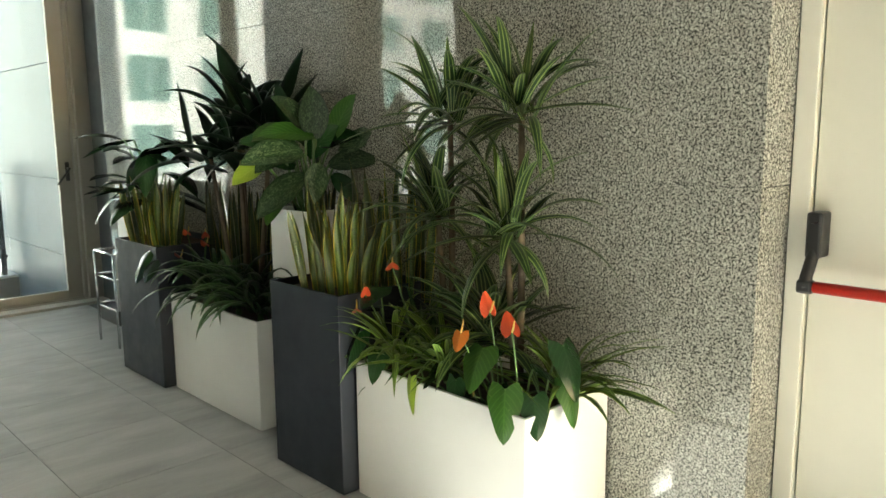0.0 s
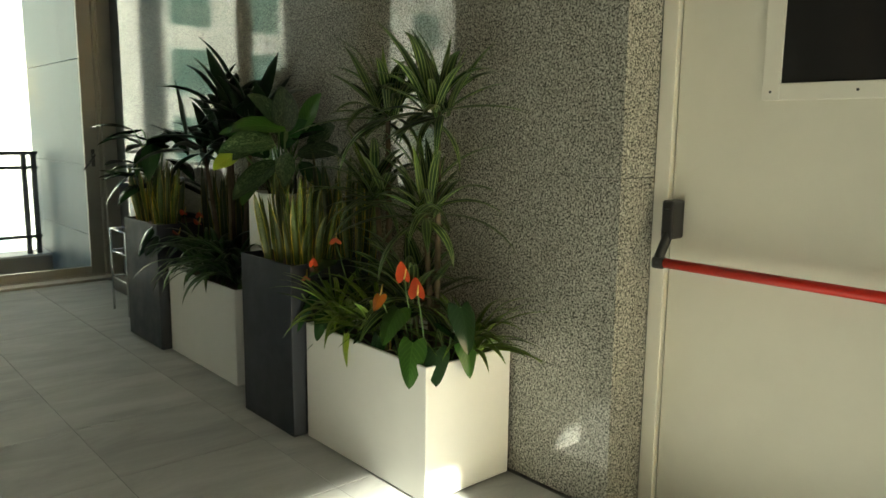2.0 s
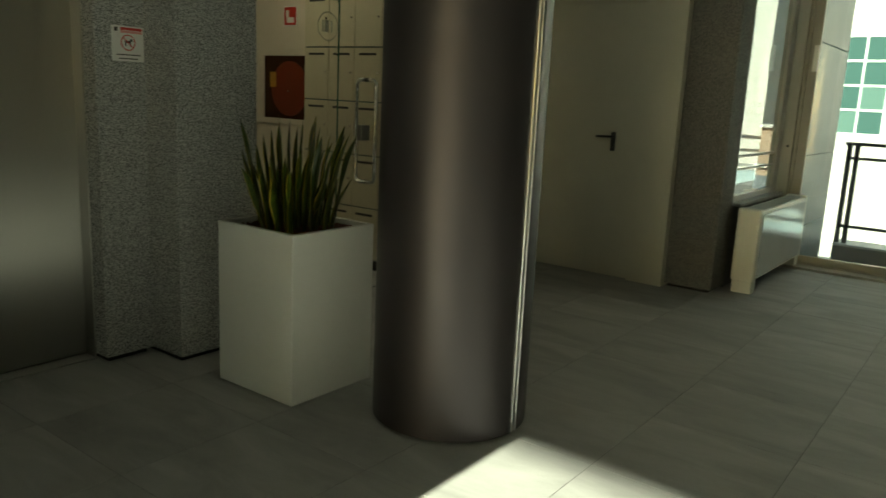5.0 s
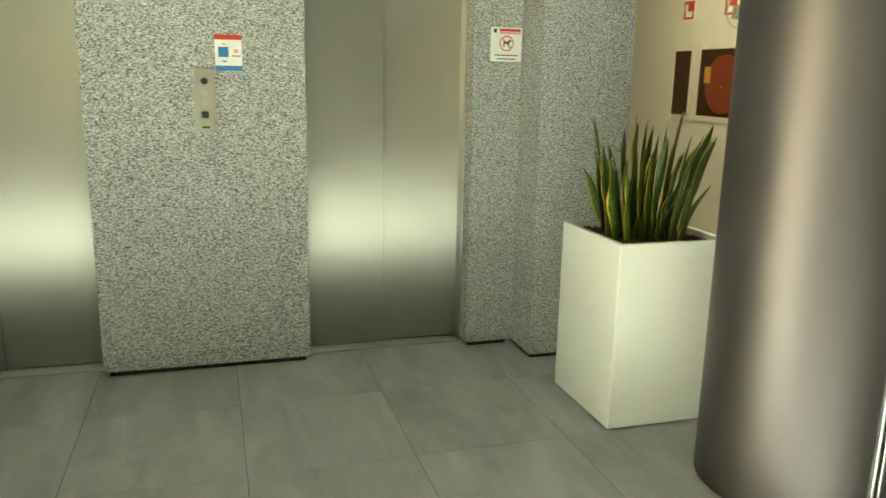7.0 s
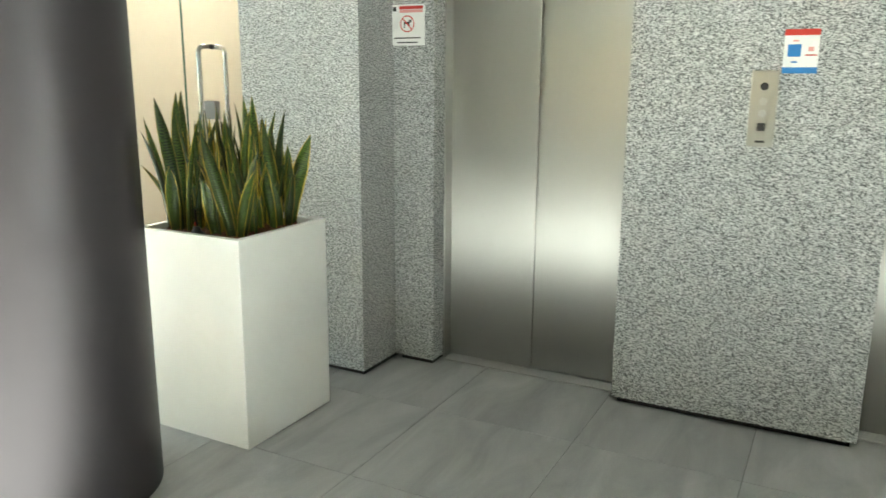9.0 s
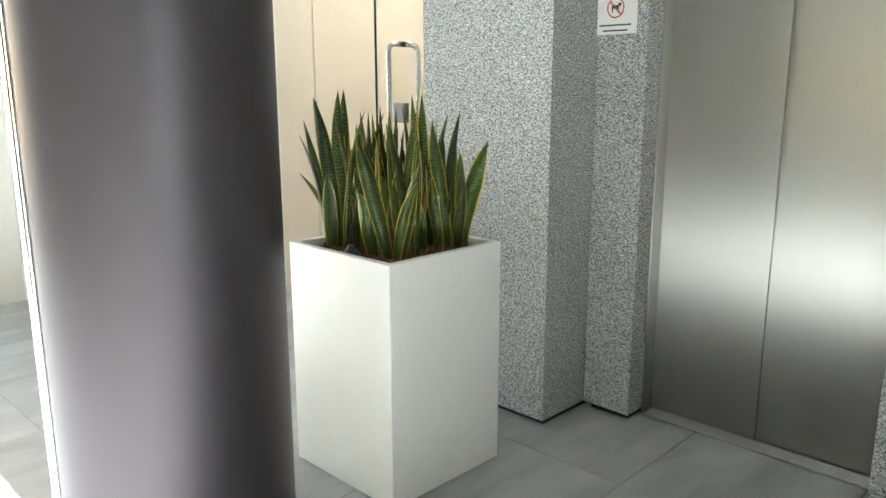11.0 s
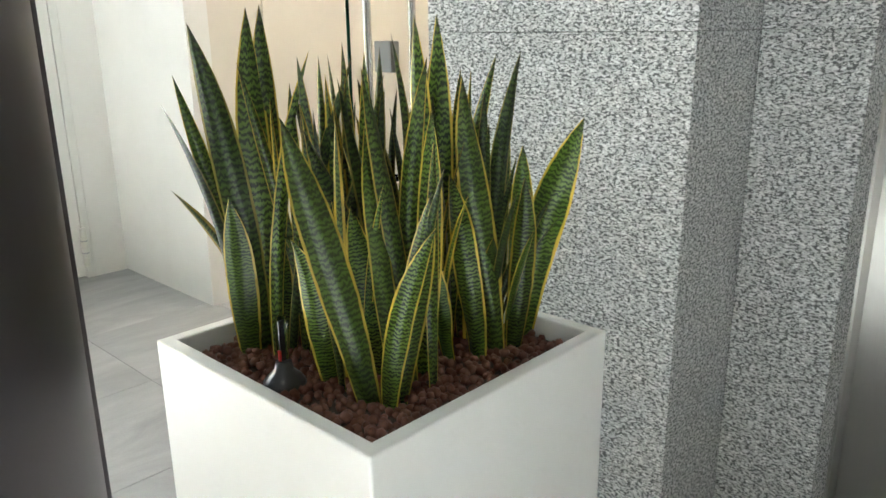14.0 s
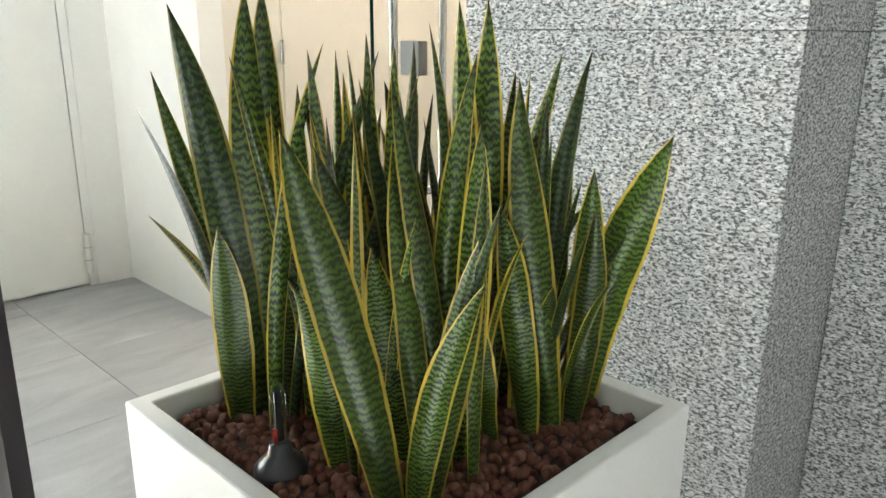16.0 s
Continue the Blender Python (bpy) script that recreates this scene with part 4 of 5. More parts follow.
M["anthurium_dark"] = leaf_material("dark glossy heart leaf", vein_build((0.014, 0.045, 0.013), (0.03, 0.075, 0.025)), 0.25)
M["anthurium_pale"] = leaf_material("yellow green heart leaf", vein_build((0.22, 0.32, 0.03), (0.30, 0.38, 0.06)), 0.35)
M["mottled"] = leaf_material("mottled broad leaf", vein_build((0.012, 0.038, 0.011), (0.025, 0.065, 0.02), 0.9, (0.12, 0.17, 0.085)), 0.42)
M["lily"] = leaf_material("dark lily leaf", vein_build((0.014, 0.042, 0.014), (0.03, 0.07, 0.025)), 0.25)
M["spathe"] = leaf_material("orange red spathe", vein_build((0.40, 0.050, 0.018), (0.46, 0.085, 0.035)), 0.3)
M["spathe_orange"] = leaf_material("orange spathe", vein_build((0.45, 0.13, 0.015), (0.50, 0.20, 0.035)), 0.35)
M["lily_white"] = leaf_material("white spathe", vein_build((0.66, 0.66, 0.58), (0.7, 0.7, 0.6)), 0.4)
M["stem"] = painted("green stem", (0.07, 0.13, 0.035), 0.5)
M["cane"] = painted("grey brown cane", (0.13, 0.10, 0.065), 0.8, 0.4, 0.5, 30.0)
M["spadix"] = painted("yellow spadix", (0.60, 0.42, 0.12), 0.6)
M["clay"] = painted("red brown clay pebble", (0.17, 0.070, 0.043), 0.85, 0.35, 0.5, 60.0)

BLADE = lambda s: (0.55 + 0.45 * min(1.0, s / 0.42) ** 0.8) * (1 - max(0, (s - 0.55) / 0.45) ** 2.4)
STRAP = lambda s: (0.45 + 1.4 * s if s < 0.4 else 1.0) * (1 - max(0, (s - 0.35) / 0.65) ** 1.9)
OVAL = lambda s: max(0.0, math.sin(math.pi * min(1, 0.04 + 0.96 * s) ** 0.85)) ** 0.8
HEART = lambda s: (1 - s) ** 0.62 * min(1.0, 0.62 + 2.2 * s) * 1.02


def ribbon(name, pts, across, width, profile, fold, material, parent, label="", curl=0.0, cols=2, lobes=0.0, twist=0.0):
    """One leaf: a folded sheet along a spine, 'across' wide; lobes push the base corners back into a heart."""
    bm = bmesh.new()
    uvl = bm.loops.layers.uv.new("leaf")
    rows, n = [], len(pts) - 1
    for i, p in enumerate(pts):
        s = i / n
        d = (pts[min(i + 1, n)] - pts[max(i - 1, 0)]).normalized()
        a = (across - d * across.dot(d)).normalized()
        if twist:
            a = Matrix.Rotation(twist * (s - 0.4), 3, d) @ a
        up = a.cross(d).normalized()
        w = width * 0.5 * max(profile(s), 0.012)
        row = []
        for k in range(-cols, cols + 1):
            f = k / cols
            lift = fold * abs(f) * w + curl * w * (f * f) * math.sin(s * 9.0)
            back = -lobes * width * abs(f) * max(0.0, 1 - s * 3.5) * (1.25 - abs(f) * 0.5)
            row.append(bm.verts.new(p + a * (f * w) + up * lift + d * back))
        rows.append(row)
    for i in range(n):
        for k in range(2 * cols):
            f = bm.faces.new((rows[i][k], rows[i][k + 1], rows[i + 1][k + 1], rows[i + 1][k]))
            f.smooth = True
            for lp, (uu, vv) in zip(f.loops, ((k, i), (k + 1, i), (k + 1, i + 1), (k, i + 1))):
                lp[uvl].uv = (uu / (2 * cols), vv / n)
    return part(name, bm, material, parent, label)


def bezier(a, b, c, n):
    return [a * (1 - t) ** 2 + b * (2 * t * (1 - t)) + c * t ** 2 for t in (i / n for i in range(n + 1))]


R = random.Random(7)


def blade(t, base, tip, width, bend, z0=0.74, material=None):
    """A stiff upright leaf from base to tip; bend 0 straight, 1 bowed out, 2 strongly bowed."""
    a, c = Vector((base[0], base[1], z0)), Vector(tip)
    mid = a + (c - a) * 0.5
    out = Vector((c.x - a.x, c.y - a.y, 0))
    ctrl = mid - out * (0.0, 0.25, 0.42)[bend] + Vector((R.uniform(-1, 1), R.uniform(-1, 1), 0)) * 0.012
    turn = math.atan2(-0.72, 0.69) + R.gauss(0, 0.2 if width > 0.04 else 0.45)
    m = material or R.choice(("snake", "snake", "snake", "snake_dark"))
    if width < 0.022 and material is None:
        m = R.choice(("snake_rim", "snake", "snake_dark"))
    return ribbon("leaf", bezier(a, ctrl, c, 14), Vector((math.cos(turn), math.sin(turn), R.uniform(-0.1, 0.1))), width * (1.06 if width > 0.04 else 1.15), BLADE, R.uniform(0.3, 0.8), M[m], t, "", R.uniform(-0.3, 0.3), 2, 0.0, R.gauss(0, 1.0))


def strap(t, crown, az, elev, length, width, droop, material, profile=STRAP, fold=0.35, name="leaf", n=9):
    """An arching leaf that leaves its crown at an angle and bends down along its length."""
    p, pts = Vector(crown), []
    h = Vector((math.cos(az), math.sin(az), 0))
    for i in range(n + 1):
        pts.append(p.copy())
        e = radians(elev) - radians(droop) * (i / n) ** 1.3
        p = p + (h * math.cos(e) + Vector((0, 0, math.sin(e)))) * (length / n)
    side = Vector((-h.y, h.x, R.uniform(-0.25, 0.25)))
    return ribbon(name, pts, side, width, profile, fold, material, t)


def rosette(t, crown, count, length, elev, droop, width, material, x_max=None, spread=0.012):
    for i in range(count):
        f = i / max(1, count - 1)
        az = i * 2.39996 + R.uniform(-0.3, 0.3)
        L = R.uniform(*length)
        e = elev[0] + (elev[1] - elev[0]) * f + R.uniform(-7, 7)
        if x_max is not None:
            reach = crown[0] + math.cos(az) * L * 0.85
            if reach > x_max:
                e = max(e, 58)
                L *= 0.85
                if math.cos(az) > 0.4:
                    az += 1.2 if math.sin(az) > 0 else -1.2
        c = Vector(crown) + Vector((R.uniform(-1, 1), R.uniform(-1, 1), f)) * spread
        strap(t, c, az, e, L, R.uniform(*width), R.uniform(*droop), material)


def broad(t, foot, centre, az, tilt, length, width, material, profile=OVAL, lobes=0.0, stem_r=0.0035, droop=28, label=""):
    """A stalked broad leaf: a thin stem up to the blade's base, then the blade, sloping by tilt."""
    foot, centre = Vector(foot), Vector(centre)
    h = Vector((math.cos(az), math.sin(az), 0))
    mid = foot.lerp(centre, 0.55) + Vector((0, 0, 0.25 * (centre - foot).length)) - h * 0.02
    part("leaf_stalk", tube_bm(bezier(foot, mid, centre, 7), stem_r, 6), M["stem"], t, "", True)
    p, pts, n = centre.copy(), [], 10
    for i in range(n + 1):
        pts.append(p.copy())
        e = radians(tilt) - radians(droop) * (i / n)
        p = p + (h * math.cos(e) + Vector((0, 0, math.sin(e)))) * (length / n)
    return ribbon("leaf", pts, Vector((-h.y, h.x, R.uniform(-0.2, 0.2))), width, profile, R.uniform(0.12, 0.3), material, t, label, R.uniform(-0.05, 0.05), 3, lobes)


def flower(t, foot, centre, az, material, size=0.06, tilt=55):
    foot, centre = Vector(foot), Vector(centre)
    part("flower_stalk", tube_bm(bezier(foot, foot.lerp(centre, 0.5) + Vector((0.01, 0, 0.03)), centre, 6), 0.0028, 6), M["stem"], t, "", True)
    h = Vector((math.cos(az), math.sin(az), 0))
    pts = [centre + (h * math.cos(radians(tilt)) + Vector((0, 0, math.sin(radians(tilt))))) * (size * i / 8) for i in range(9)]
    ribbon("spathe", pts, Vector((-h.y, h.x, 0.1)), size * 0.95, HEART, 0.25, material, t, "waxy orange red spathe", 0.0, 3, 0.3)
    part("spadix", tube_bm([centre, centre + Vector((0, 0, 0.014)) - h * 0.012, centre + Vector((0, 0, 0.04)) - h * 0.022], [0.003, 0.0036, 0.002], 7), M["spadix"], t, "", True)


PB_AT = (-2.0115, -4.2665, 0)
GP = "snake plants in the lift hall"
hall_plant = thing("snake_plant", "dense snake plant with yellow leaf edges in a white planter", "plant", GP, PB_AT)
blade(hall_plant, (0.145, -0.150), (0.156, -0.156, 1.011), 0.047, 0)
blade(hall_plant, (0.128, -0.143), (0.183, -0.178, 1.261), 0.046, 1)
blade(hall_plant, (0.111, -0.149), (0.107, -0.147, 1.282), 0.048, 1)
blade(hall_plant, (0.095, -0.145), (0.088, -0.141, 1.286), 0.045, 1)
blade(hall_plant, (0.121, -0.205), (0.197, -0.250, 1.146), 0.027, 1)
blade(hall_plant, (0.106, -0.205), (0.176, -0.248, 1.188), 0.024, 1)
blade(hall_plant, (0.086, -0.205), (0.188, -0.269, 1.014), 0.020, 2)
blade(hall_plant, (0.120, 0.034), (0.161, 0.001, 0.978), 0.049, 0)
blade(hall_plant, (0.139, 0.129), (0.209, 0.065, 1.151), 0.048, 1)
blade(hall_plant, (0.126, 0.146), (0.077, 0.194, 1.011), 0.030, 2)
blade(hall_plant, (0.109, 0.148), (0.075, 0.182, 1.049), 0.034, 0)
blade(hall_plant, (0.128, 0.055), (0.166, 0.023, 1.077), 0.013, 1)
blade(hall_plant, (0.066, 0.068), (0.090, 0.044, 1.018), 0.039, 1)
blade(hall_plant, (0.049, 0.065), (0.123, -0.006, 1.121), 0.040, 1)
blade(hall_plant, (0.012, 0.053), (0.065, -0.001, 1.187), 0.035, 1)
blade(hall_plant, (0.041, 0.152), (0.038, 0.155, 1.113), 0.018, 0)
blade(hall_plant, (0.023, 0.111), (0.011, 0.124, 1.146), 0.033, 1)
blade(hall_plant, (-0.006, 0.050), (0.025, 0.018, 1.174), 0.032, 1)
blade(hall_plant, (-0.065, 0.019), (-0.065, 0.019, 1.269), 0.038, 0)
blade(hall_plant, (-0.081, 0.036), (-0.087, 0.043, 1.270), 0.044, 0)
blade(hall_plant, (-0.048, 0.025), (-0.030, 0.007, 1.244), 0.022, 1)
blade(hall_plant, (-0.112, 0.137), (-0.082, 0.096, 1.186), 0.045, 1)
blade(hall_plant, (-0.080, 0.127), (-0.056, 0.094, 1.048), 0.036, 1)
blade(hall_plant, (-0.131, 0.049), (-0.131, 0.050, 1.192), 0.023, 1)
blade(hall_plant, (-0.129, 0.110), (-0.124, 0.103, 1.164), 0.021, 1)
blade(hall_plant, (-0.141, 0.133), (-0.154, 0.152, 1.084), 0.037, 1)
blade(hall_plant, (-0.144, 0.147), (-0.151, 0.159, 1.037), 0.034, 0)
blade(hall_plant, (-0.185, 0.130), (-0.234, 0.204, 1.120), 0.059, 2)
blade(hall_plant, (0.124, -0.105), (0.062, -0.064, 1.223), 0.022, 2)
blade(hall_plant, (0.091, -0.082), (0.088, -0.080, 1.178), 0.021, 1)
blade(hall_plant, (0.075, -0.055), (0.071, -0.052, 1.143), 0.029, 1)
blade(hall_plant, (0.050, -0.040), (0.053, -0.043, 1.191), 0.019, 1)
blade(hall_plant, (0.034, -0.013), (0.040, -0.018, 1.233), 0.026, 1)
blade(hall_plant, (0.021, -0.011), (0.013, -0.003, 1.220), 0.022, 1)
blade(hall_plant, (-0.000, -0.023), (-0.019, -0.006, 1.226), 0.021, 1)
blade(hall_plant, (0.068, -0.005), (0.069, -0.006, 1.072), 0.035, 1)
blade(hall_plant, (-0.112, 0.080), (-0.116, 0.084, 1.192), 0.020, 1)
blade(hall_plant, (0.072, -0.146), (0.074, -0.147, 0.941), 0.035, 0)
blade(hall_plant, (-0.046, 0.102), (-0.026, 0.078, 0.953), 0.028, 1)
blade(hall_plant, (0.045, -0.081), (-0.002, -0.044, 1.149), 0.023, 1)
for i in range(84):
    x, y = R.uniform(-0.17, 0.11), R.uniform(-0.16, 0.13)
    blade(hall_plant, (x, y), (x + R.uniform(-0.10, 0.10), y + R.uniform(-0.10, 0.10), R.uniform(0.95, 1.22)), R.choice((R.uniform(0.008, 0.018), R.uniform(0.018, 0.032))), R.choice((1, 2)))
side_plant = thing("snake_plant", "upright snake plant in the planter beside the column", "plant", GP, (-2.049, -0.775, 0))
for i in range(54):
    a, r = i * 2.39996, 0.17 * math.sqrt((i + 0.5) / 54)
    b = (r * math.cos(a), r * math.sin(a))
    L = R.uniform(0.24, 0.54)
    o = R.uniform(0.25, 0.75) * r / 0.17
    blade(side_plant, b, (b[0] + o * 0.22 * math.cos(a), b[1] + o * 0.22 * math.sin(a), 0.70 + L), R.uniform(0.034, 0.058), R.choice((1, 2)), 0.69, R.choice(("snake_dark", "snake", "snake", "snake_yellow")))


def pebble_mesh(seed):
    q = random.Random(seed)
    bm = bmesh.new()
    bmesh.ops.create_icosphere(bm, subdivisions=1, radius=0.0076)
    for v in bm.verts:
        v.co *= q.uniform(0.82, 1.15)
        v.co.z *= 0.85
    me = bpy.data.meshes.new("pebble")
    bm.to_mesh(me)
    bm.free()
    for p in me.polygons:
        p.use_smooth = True
    me.materials.append(M["clay"])
    return me


def pebbles(name, label, x0, x1, y0, y1, z, single):
    """Clay granulate: the single ones nearest the walk as parts, the rest joined."""
    t = thing(name, label, "granulate", "clay granulate in planters", ((x0 + x1) / 2, (y0 + y1) / 2, z))
    kinds = [pebble_mesh(k) for k in range(5)]
    q = random.Random(11)
    rest = bmesh.new()
    spots = []
    step = 0.0129
    for i in range(int((x1 - x0) / step)):
        for k in range(int((y1 - y0) / step)):
            spots.append((x0 + (i + 0.5 + q.uniform(-0.35, 0.35)) * step, y0 + (k + 0.5 + q.uniform(-0.35, 0.35)) * step))
    spots.sort(key=lambda s: -s[0] - s[1])
    cx, cy = (x0 + x1) / 2, (y0 + y1) / 2
    for i, (x, y) in enumerate(spots):
        m = pose(x - cx, y - cy, q.uniform(-0.004, 0.006), q.uniform(0, 360), q.uniform(0, 360), q.uniform(0, 360)) @ Matrix.Scale(q.uniform(0.75, 1.3), 4)
        if i < single:
            ob = new("pebble", kinds[i % 5])
            ob.matrix_basis, ob.parent = m, t
        else:
            old = len(rest.verts)
            rest.from_mesh(kinds[i % 5])
            rest.verts.ensure_lookup_table()
            bmesh.ops.transform(rest, matrix=m, verts=rest.verts[old:])
    if len(rest.verts):
        ob = part("pebble_bed", rest, M["clay"], t, "", True)
        tagged(ob, kind="stuff")
    else:
        rest.free()
    return t

pebbles("granulate", "loose red-brown clay pebbles around a snake plant", -2.221, -1.802, -4.478, -4.055, 0.761, 280)
pebbles("granulate", "loose red-brown clay pebbles in the planter by the column", -2.258, -1.84, -0.982, -0.568, 0.725, 0)
M["smoked"] = mat("dark grey translucent plastic", (0.035, 0.035, 0.036), 0.3)
gauge = thing("water_gauge", "clear tube water gauge with a red float", "water gauge", at=(-1.834, -4.280, 0.766))
part("foot", tube_bm([(0, 0, 0), (0, 0, 0.005), (0, 0, 0.012), (0, 0, 0.022), (0, 0, 0.034)], [0.031, 0.030, 0.024, 0.014, 0.0115], 24), M["smoked"], gauge, "dark plastic cone collar", True)
part("tube", tube_bm([(0, 0, 0.030), (0, 0, 0.098), (0, 0, 0.103), (0, 0, 0.105)], [0.0085, 0.0085, 0.0065, 0.003], 18), M["clear_glass"], gauge, "clear plastic tube", True)
part("scale_strip", box_bm(-0.004, 0.004, -0.0012, 0.0012, 0.036, 0.096), M["smoked"], gauge, "dark level scale")
part("float", tube_bm([(0.005, 0.0, 0.036), (0.005, 0.0, 0.052)], 0.0026, 8), M["red"], gauge, "red float pin", True)

# low white planter: dracaenas on canes, anthuriums, strap leaves
XM = 1.79
for cx, cy, tops, lab in ((1.62, -0.36, (1.05, 1.39), "tall dracaena with two tufts of striped leaves"), (1.59, -0.71, (1.02, 1.40), "tall dracaena with striped leaf tufts on canes")):
    d = thing("dracaena", lab, "plant", "dracaenas on canes", (cx, cy, 0))
    for k, zt in enumerate(tops):
        ox, oy = (0.0, 0.0) if k else (-0.03, 0.035)
        part("cane", tube_bm([(ox * 0.3, oy * 0.3, 0.45), (ox * 0.7 + 0.006, oy * 0.7, 0.45 + (zt - 0.45) * 0.5), (ox, oy, zt)], [0.013, 0.012, 0.010], 9), M["cane"], d, "", True)
        rosette(d, (ox, oy, zt - 0.02), 36, (0.26, 0.42), (-15, 82), (30, 100), (0.030, 0.046), M["dracaena"], XM - cx - 0.01, 0.04)
        for i in range(2):
            strap(d, (ox, oy, zt), R.uniform(0, 6.28), R.uniform(66, 82), R.uniform(0.26, 0.34), 0.034, 15, M["lime"])
low = thing("dracaena", "low bushy dracaena with silver striped leaves", "plant", "dracaenas on canes", (1.58, -0.60, 0))
part("cane", tube_bm([(0, 0, 0.45), (0, 0, 0.66)], 0.012, 9), M["cane"], low, "", True)
rosette(low, (0, 0, 0.64), 46, (0.26, 0.42), (5, 80), (30, 95), (0.038, 0.054), M["dracaena"], 0.19, 0.05)
for cx, cy, n, lab in ((1.50, -0.46, 30, "lime green strap-leaved plant spilling over the planter rim"), (1.62, -0.86, 30, "lime green strap-leaved plant by the wall"), (1.46, -0.25, 22, "lime green strap-leaved plant at the planter corner")):
    sp = thing("spider_plant", lab, "plant", "strap leaved plants", (cx, cy, 0))
    part("root_stock", tube_bm([(0, 0, 0.44), (0, 0, 0.50)], [0.02, 0.012], 8), M["stem"], sp, "", True)
    for i in range(12):
        strap(sp, (R.uniform(-0.03, 0.03), R.uniform(-0.03, 0.03), 0.50), radians(R.uniform(180, 275) if cy > -0.8 else R.uniform(235, 275)), R.uniform(30, 62), R.uniform(0.34, 0.50), R.uniform(0.022, 0.032), R.uniform(45, 85), M["lime"])
    rosette(sp, (0, 0, 0.51), n, (0.24, 0.40), (20, 75), (45, 95), (0.020, 0.030), M["lime"], XM - cx - 0.01, 0.03)
dk = thing("spider_plant", "dark strap-leaved plant filling the planter", "plant", "strap leaved plants", (1.60, -0.30, 0))
part("root_stock", tube_bm([(0, 0, 0.44), (0, 0, 0.50)], [0.02, 0.012], 8), M["stem"], dk, "", True)
rosette(dk, (0, 0, 0.49), 40, (0.22, 0.36), (15, 80), (40, 90), (0.018, 0.028), M["spider"], 0.18, 0.05)

an = thing("anthurium", "anthurium with orange red flowers and glossy heart leaves", "plant", "anthuriums", (1.45, -0.75, 0))
for bx, by, bz, az, tilt, L, W, m in (
        (-0.06, 0.02, 0.685, 200, -35, 0.155, 0.125, "anthurium"), (-0.08, -0.09, 0.585, 215, -62, 0.165, 0.125, "anthurium"),
        (-0.07, 0.13, 0.56, 190, -78, 0.15, 0.085, "anthurium_dark"), (-0.10, 0.31, 0.535, 180, -80, 0.14, 0.055, "anthurium_pale"),
        (0.04, -0.21, 0.72, 255, -55, 0.17, 0.125, "anthurium_dark"), (0.07, -0.205, 0.60, 265, -65, 0.145, 0.11, "anthurium"),
        (-0.02, -0.15, 0.56, 230, -50, 0.13, 0.11, "anthurium_dark"), (0.02, 0.04, 0.66, 160, -15, 0.13, 0.10, "anthurium_dark"),
        (-0.05, -0.04, 0.57, 240, -60, 0.12, 0.09, "anthurium_dark"), (-0.02, 0.22, 0.60, 170, -30, 0.13, 0.10, "anthurium_dark"),
        (0.03, -0.12, 0.645, 300, -30, 0.12, 0.10, "anthurium_dark"), (0.0, 0.09, 0.58, 150, -50, 0.12, 0.09, "anthurium_dark")):
    broad(an, (bx * 0.5 + 0.03, by * 0.6, 0.46), (bx, by, bz), radians(az), tilt, L, W, M[m], HEART, 0.28)
for fx, fy, fz, az, m, s, tl in ((-0.05, 0.0, 0.80, 75, "spathe", 0.062, 66), (-0.08, -0.115, 0.765, 60, "spathe", 0.066, 48), (-0.11, 0.065, 0.735, 205, "spathe_orange", 0.06, -48), (-0.03, 0.48, 0.875, 230, "spathe", 0.055, 30), (-0.09, 0.56, 0.775, 240, "spathe", 0.04, 60), (-0.1, 0.60, 0.71, 230, "spathe", 0.04, 30), (-0.09, 0.03, 0.535, 230, "spathe_orange", 0.03, 20)):
    flower(an, (fx * 0.4 + 0.02, fy * 0.75, 0.46), (fx, fy, fz), radians(az), M[m], s * 1.12, tl)
an2 = thing("anthurium", "anthurium with dark heart leaves at the planter corner", "plant", "anthuriums", (1.42, -0.17, 0))
for bx, by, bz, az, tilt, L, W, m in ((-0.05, 0.03, 0.63, 175, -55, 0.16, 0.12, "anthurium_dark"), (-0.08, 0.09, 0.66, 120, -70, 0.11, 0.07, "anthurium_pale"), (0.02, 0.0, 0.79, 205, -8, 0.15, 0.12, "anthurium_dark"), (-0.03, -0.06, 0.58, 200, -50, 0.13, 0.1, "anthurium_dark"), (0.05, 0.03, 0.70, 90, 0, 0.13, 0.1, "anthurium_dark")):
    broad(an2, (bx * 0.5 + 0.02, by * 0.4 - 0.02, 0.46), (bx, by, bz), radians(az), tilt, L, W, M[m], HEART, 0.28)

# tall anthracite planters
def clump(name_label, x, y, z, rx, ry, count, length, width, materials, lean=0.10):
    t = thing("snake_plant", name_label, "plant", "snake plants along the wall", (x, y, 0))
    for i in range(count):
        a, r = i * 2.39996, math.sqrt((i + 0.5) / count)
        b = (rx * r * math.cos(a), ry * r * math.sin(a))
        L = R.uniform(*length)
        o = lean * r
        tip = (min(b[0] + o * math.cos(a), 1.785 - x), b[1] + o * math.sin(a), z + L)
        blade(t, b, tip, R.uniform(*width), R.choice((0, 1, 1)), z, R.choice(materials))
    return t
clump("yellow-green snake plants in an anthracite planter", 1.47, 0.12, 0.70, 0.13, 0.17, 34, (0.24, 0.46), (0.018, 0.034), ("snake_yellow", "snake", "snake_yellow"), 0.07)
clump("tall dark snake plants against the granite", 1.66, 0.0, 0.70, 0.07, 0.2, 16, (0.34, 0.56), (0.025, 0.040), ("snake_dark", "snake"), 0.05)
clump("dark snake plants in an anthracite planter", 1.50, 1.86, 0.70, 0.11, 0.2, 26, (0.28, 0.44), (0.024, 0.036), ("snake_yellow", "snake_dark", "snake"), 0.06)
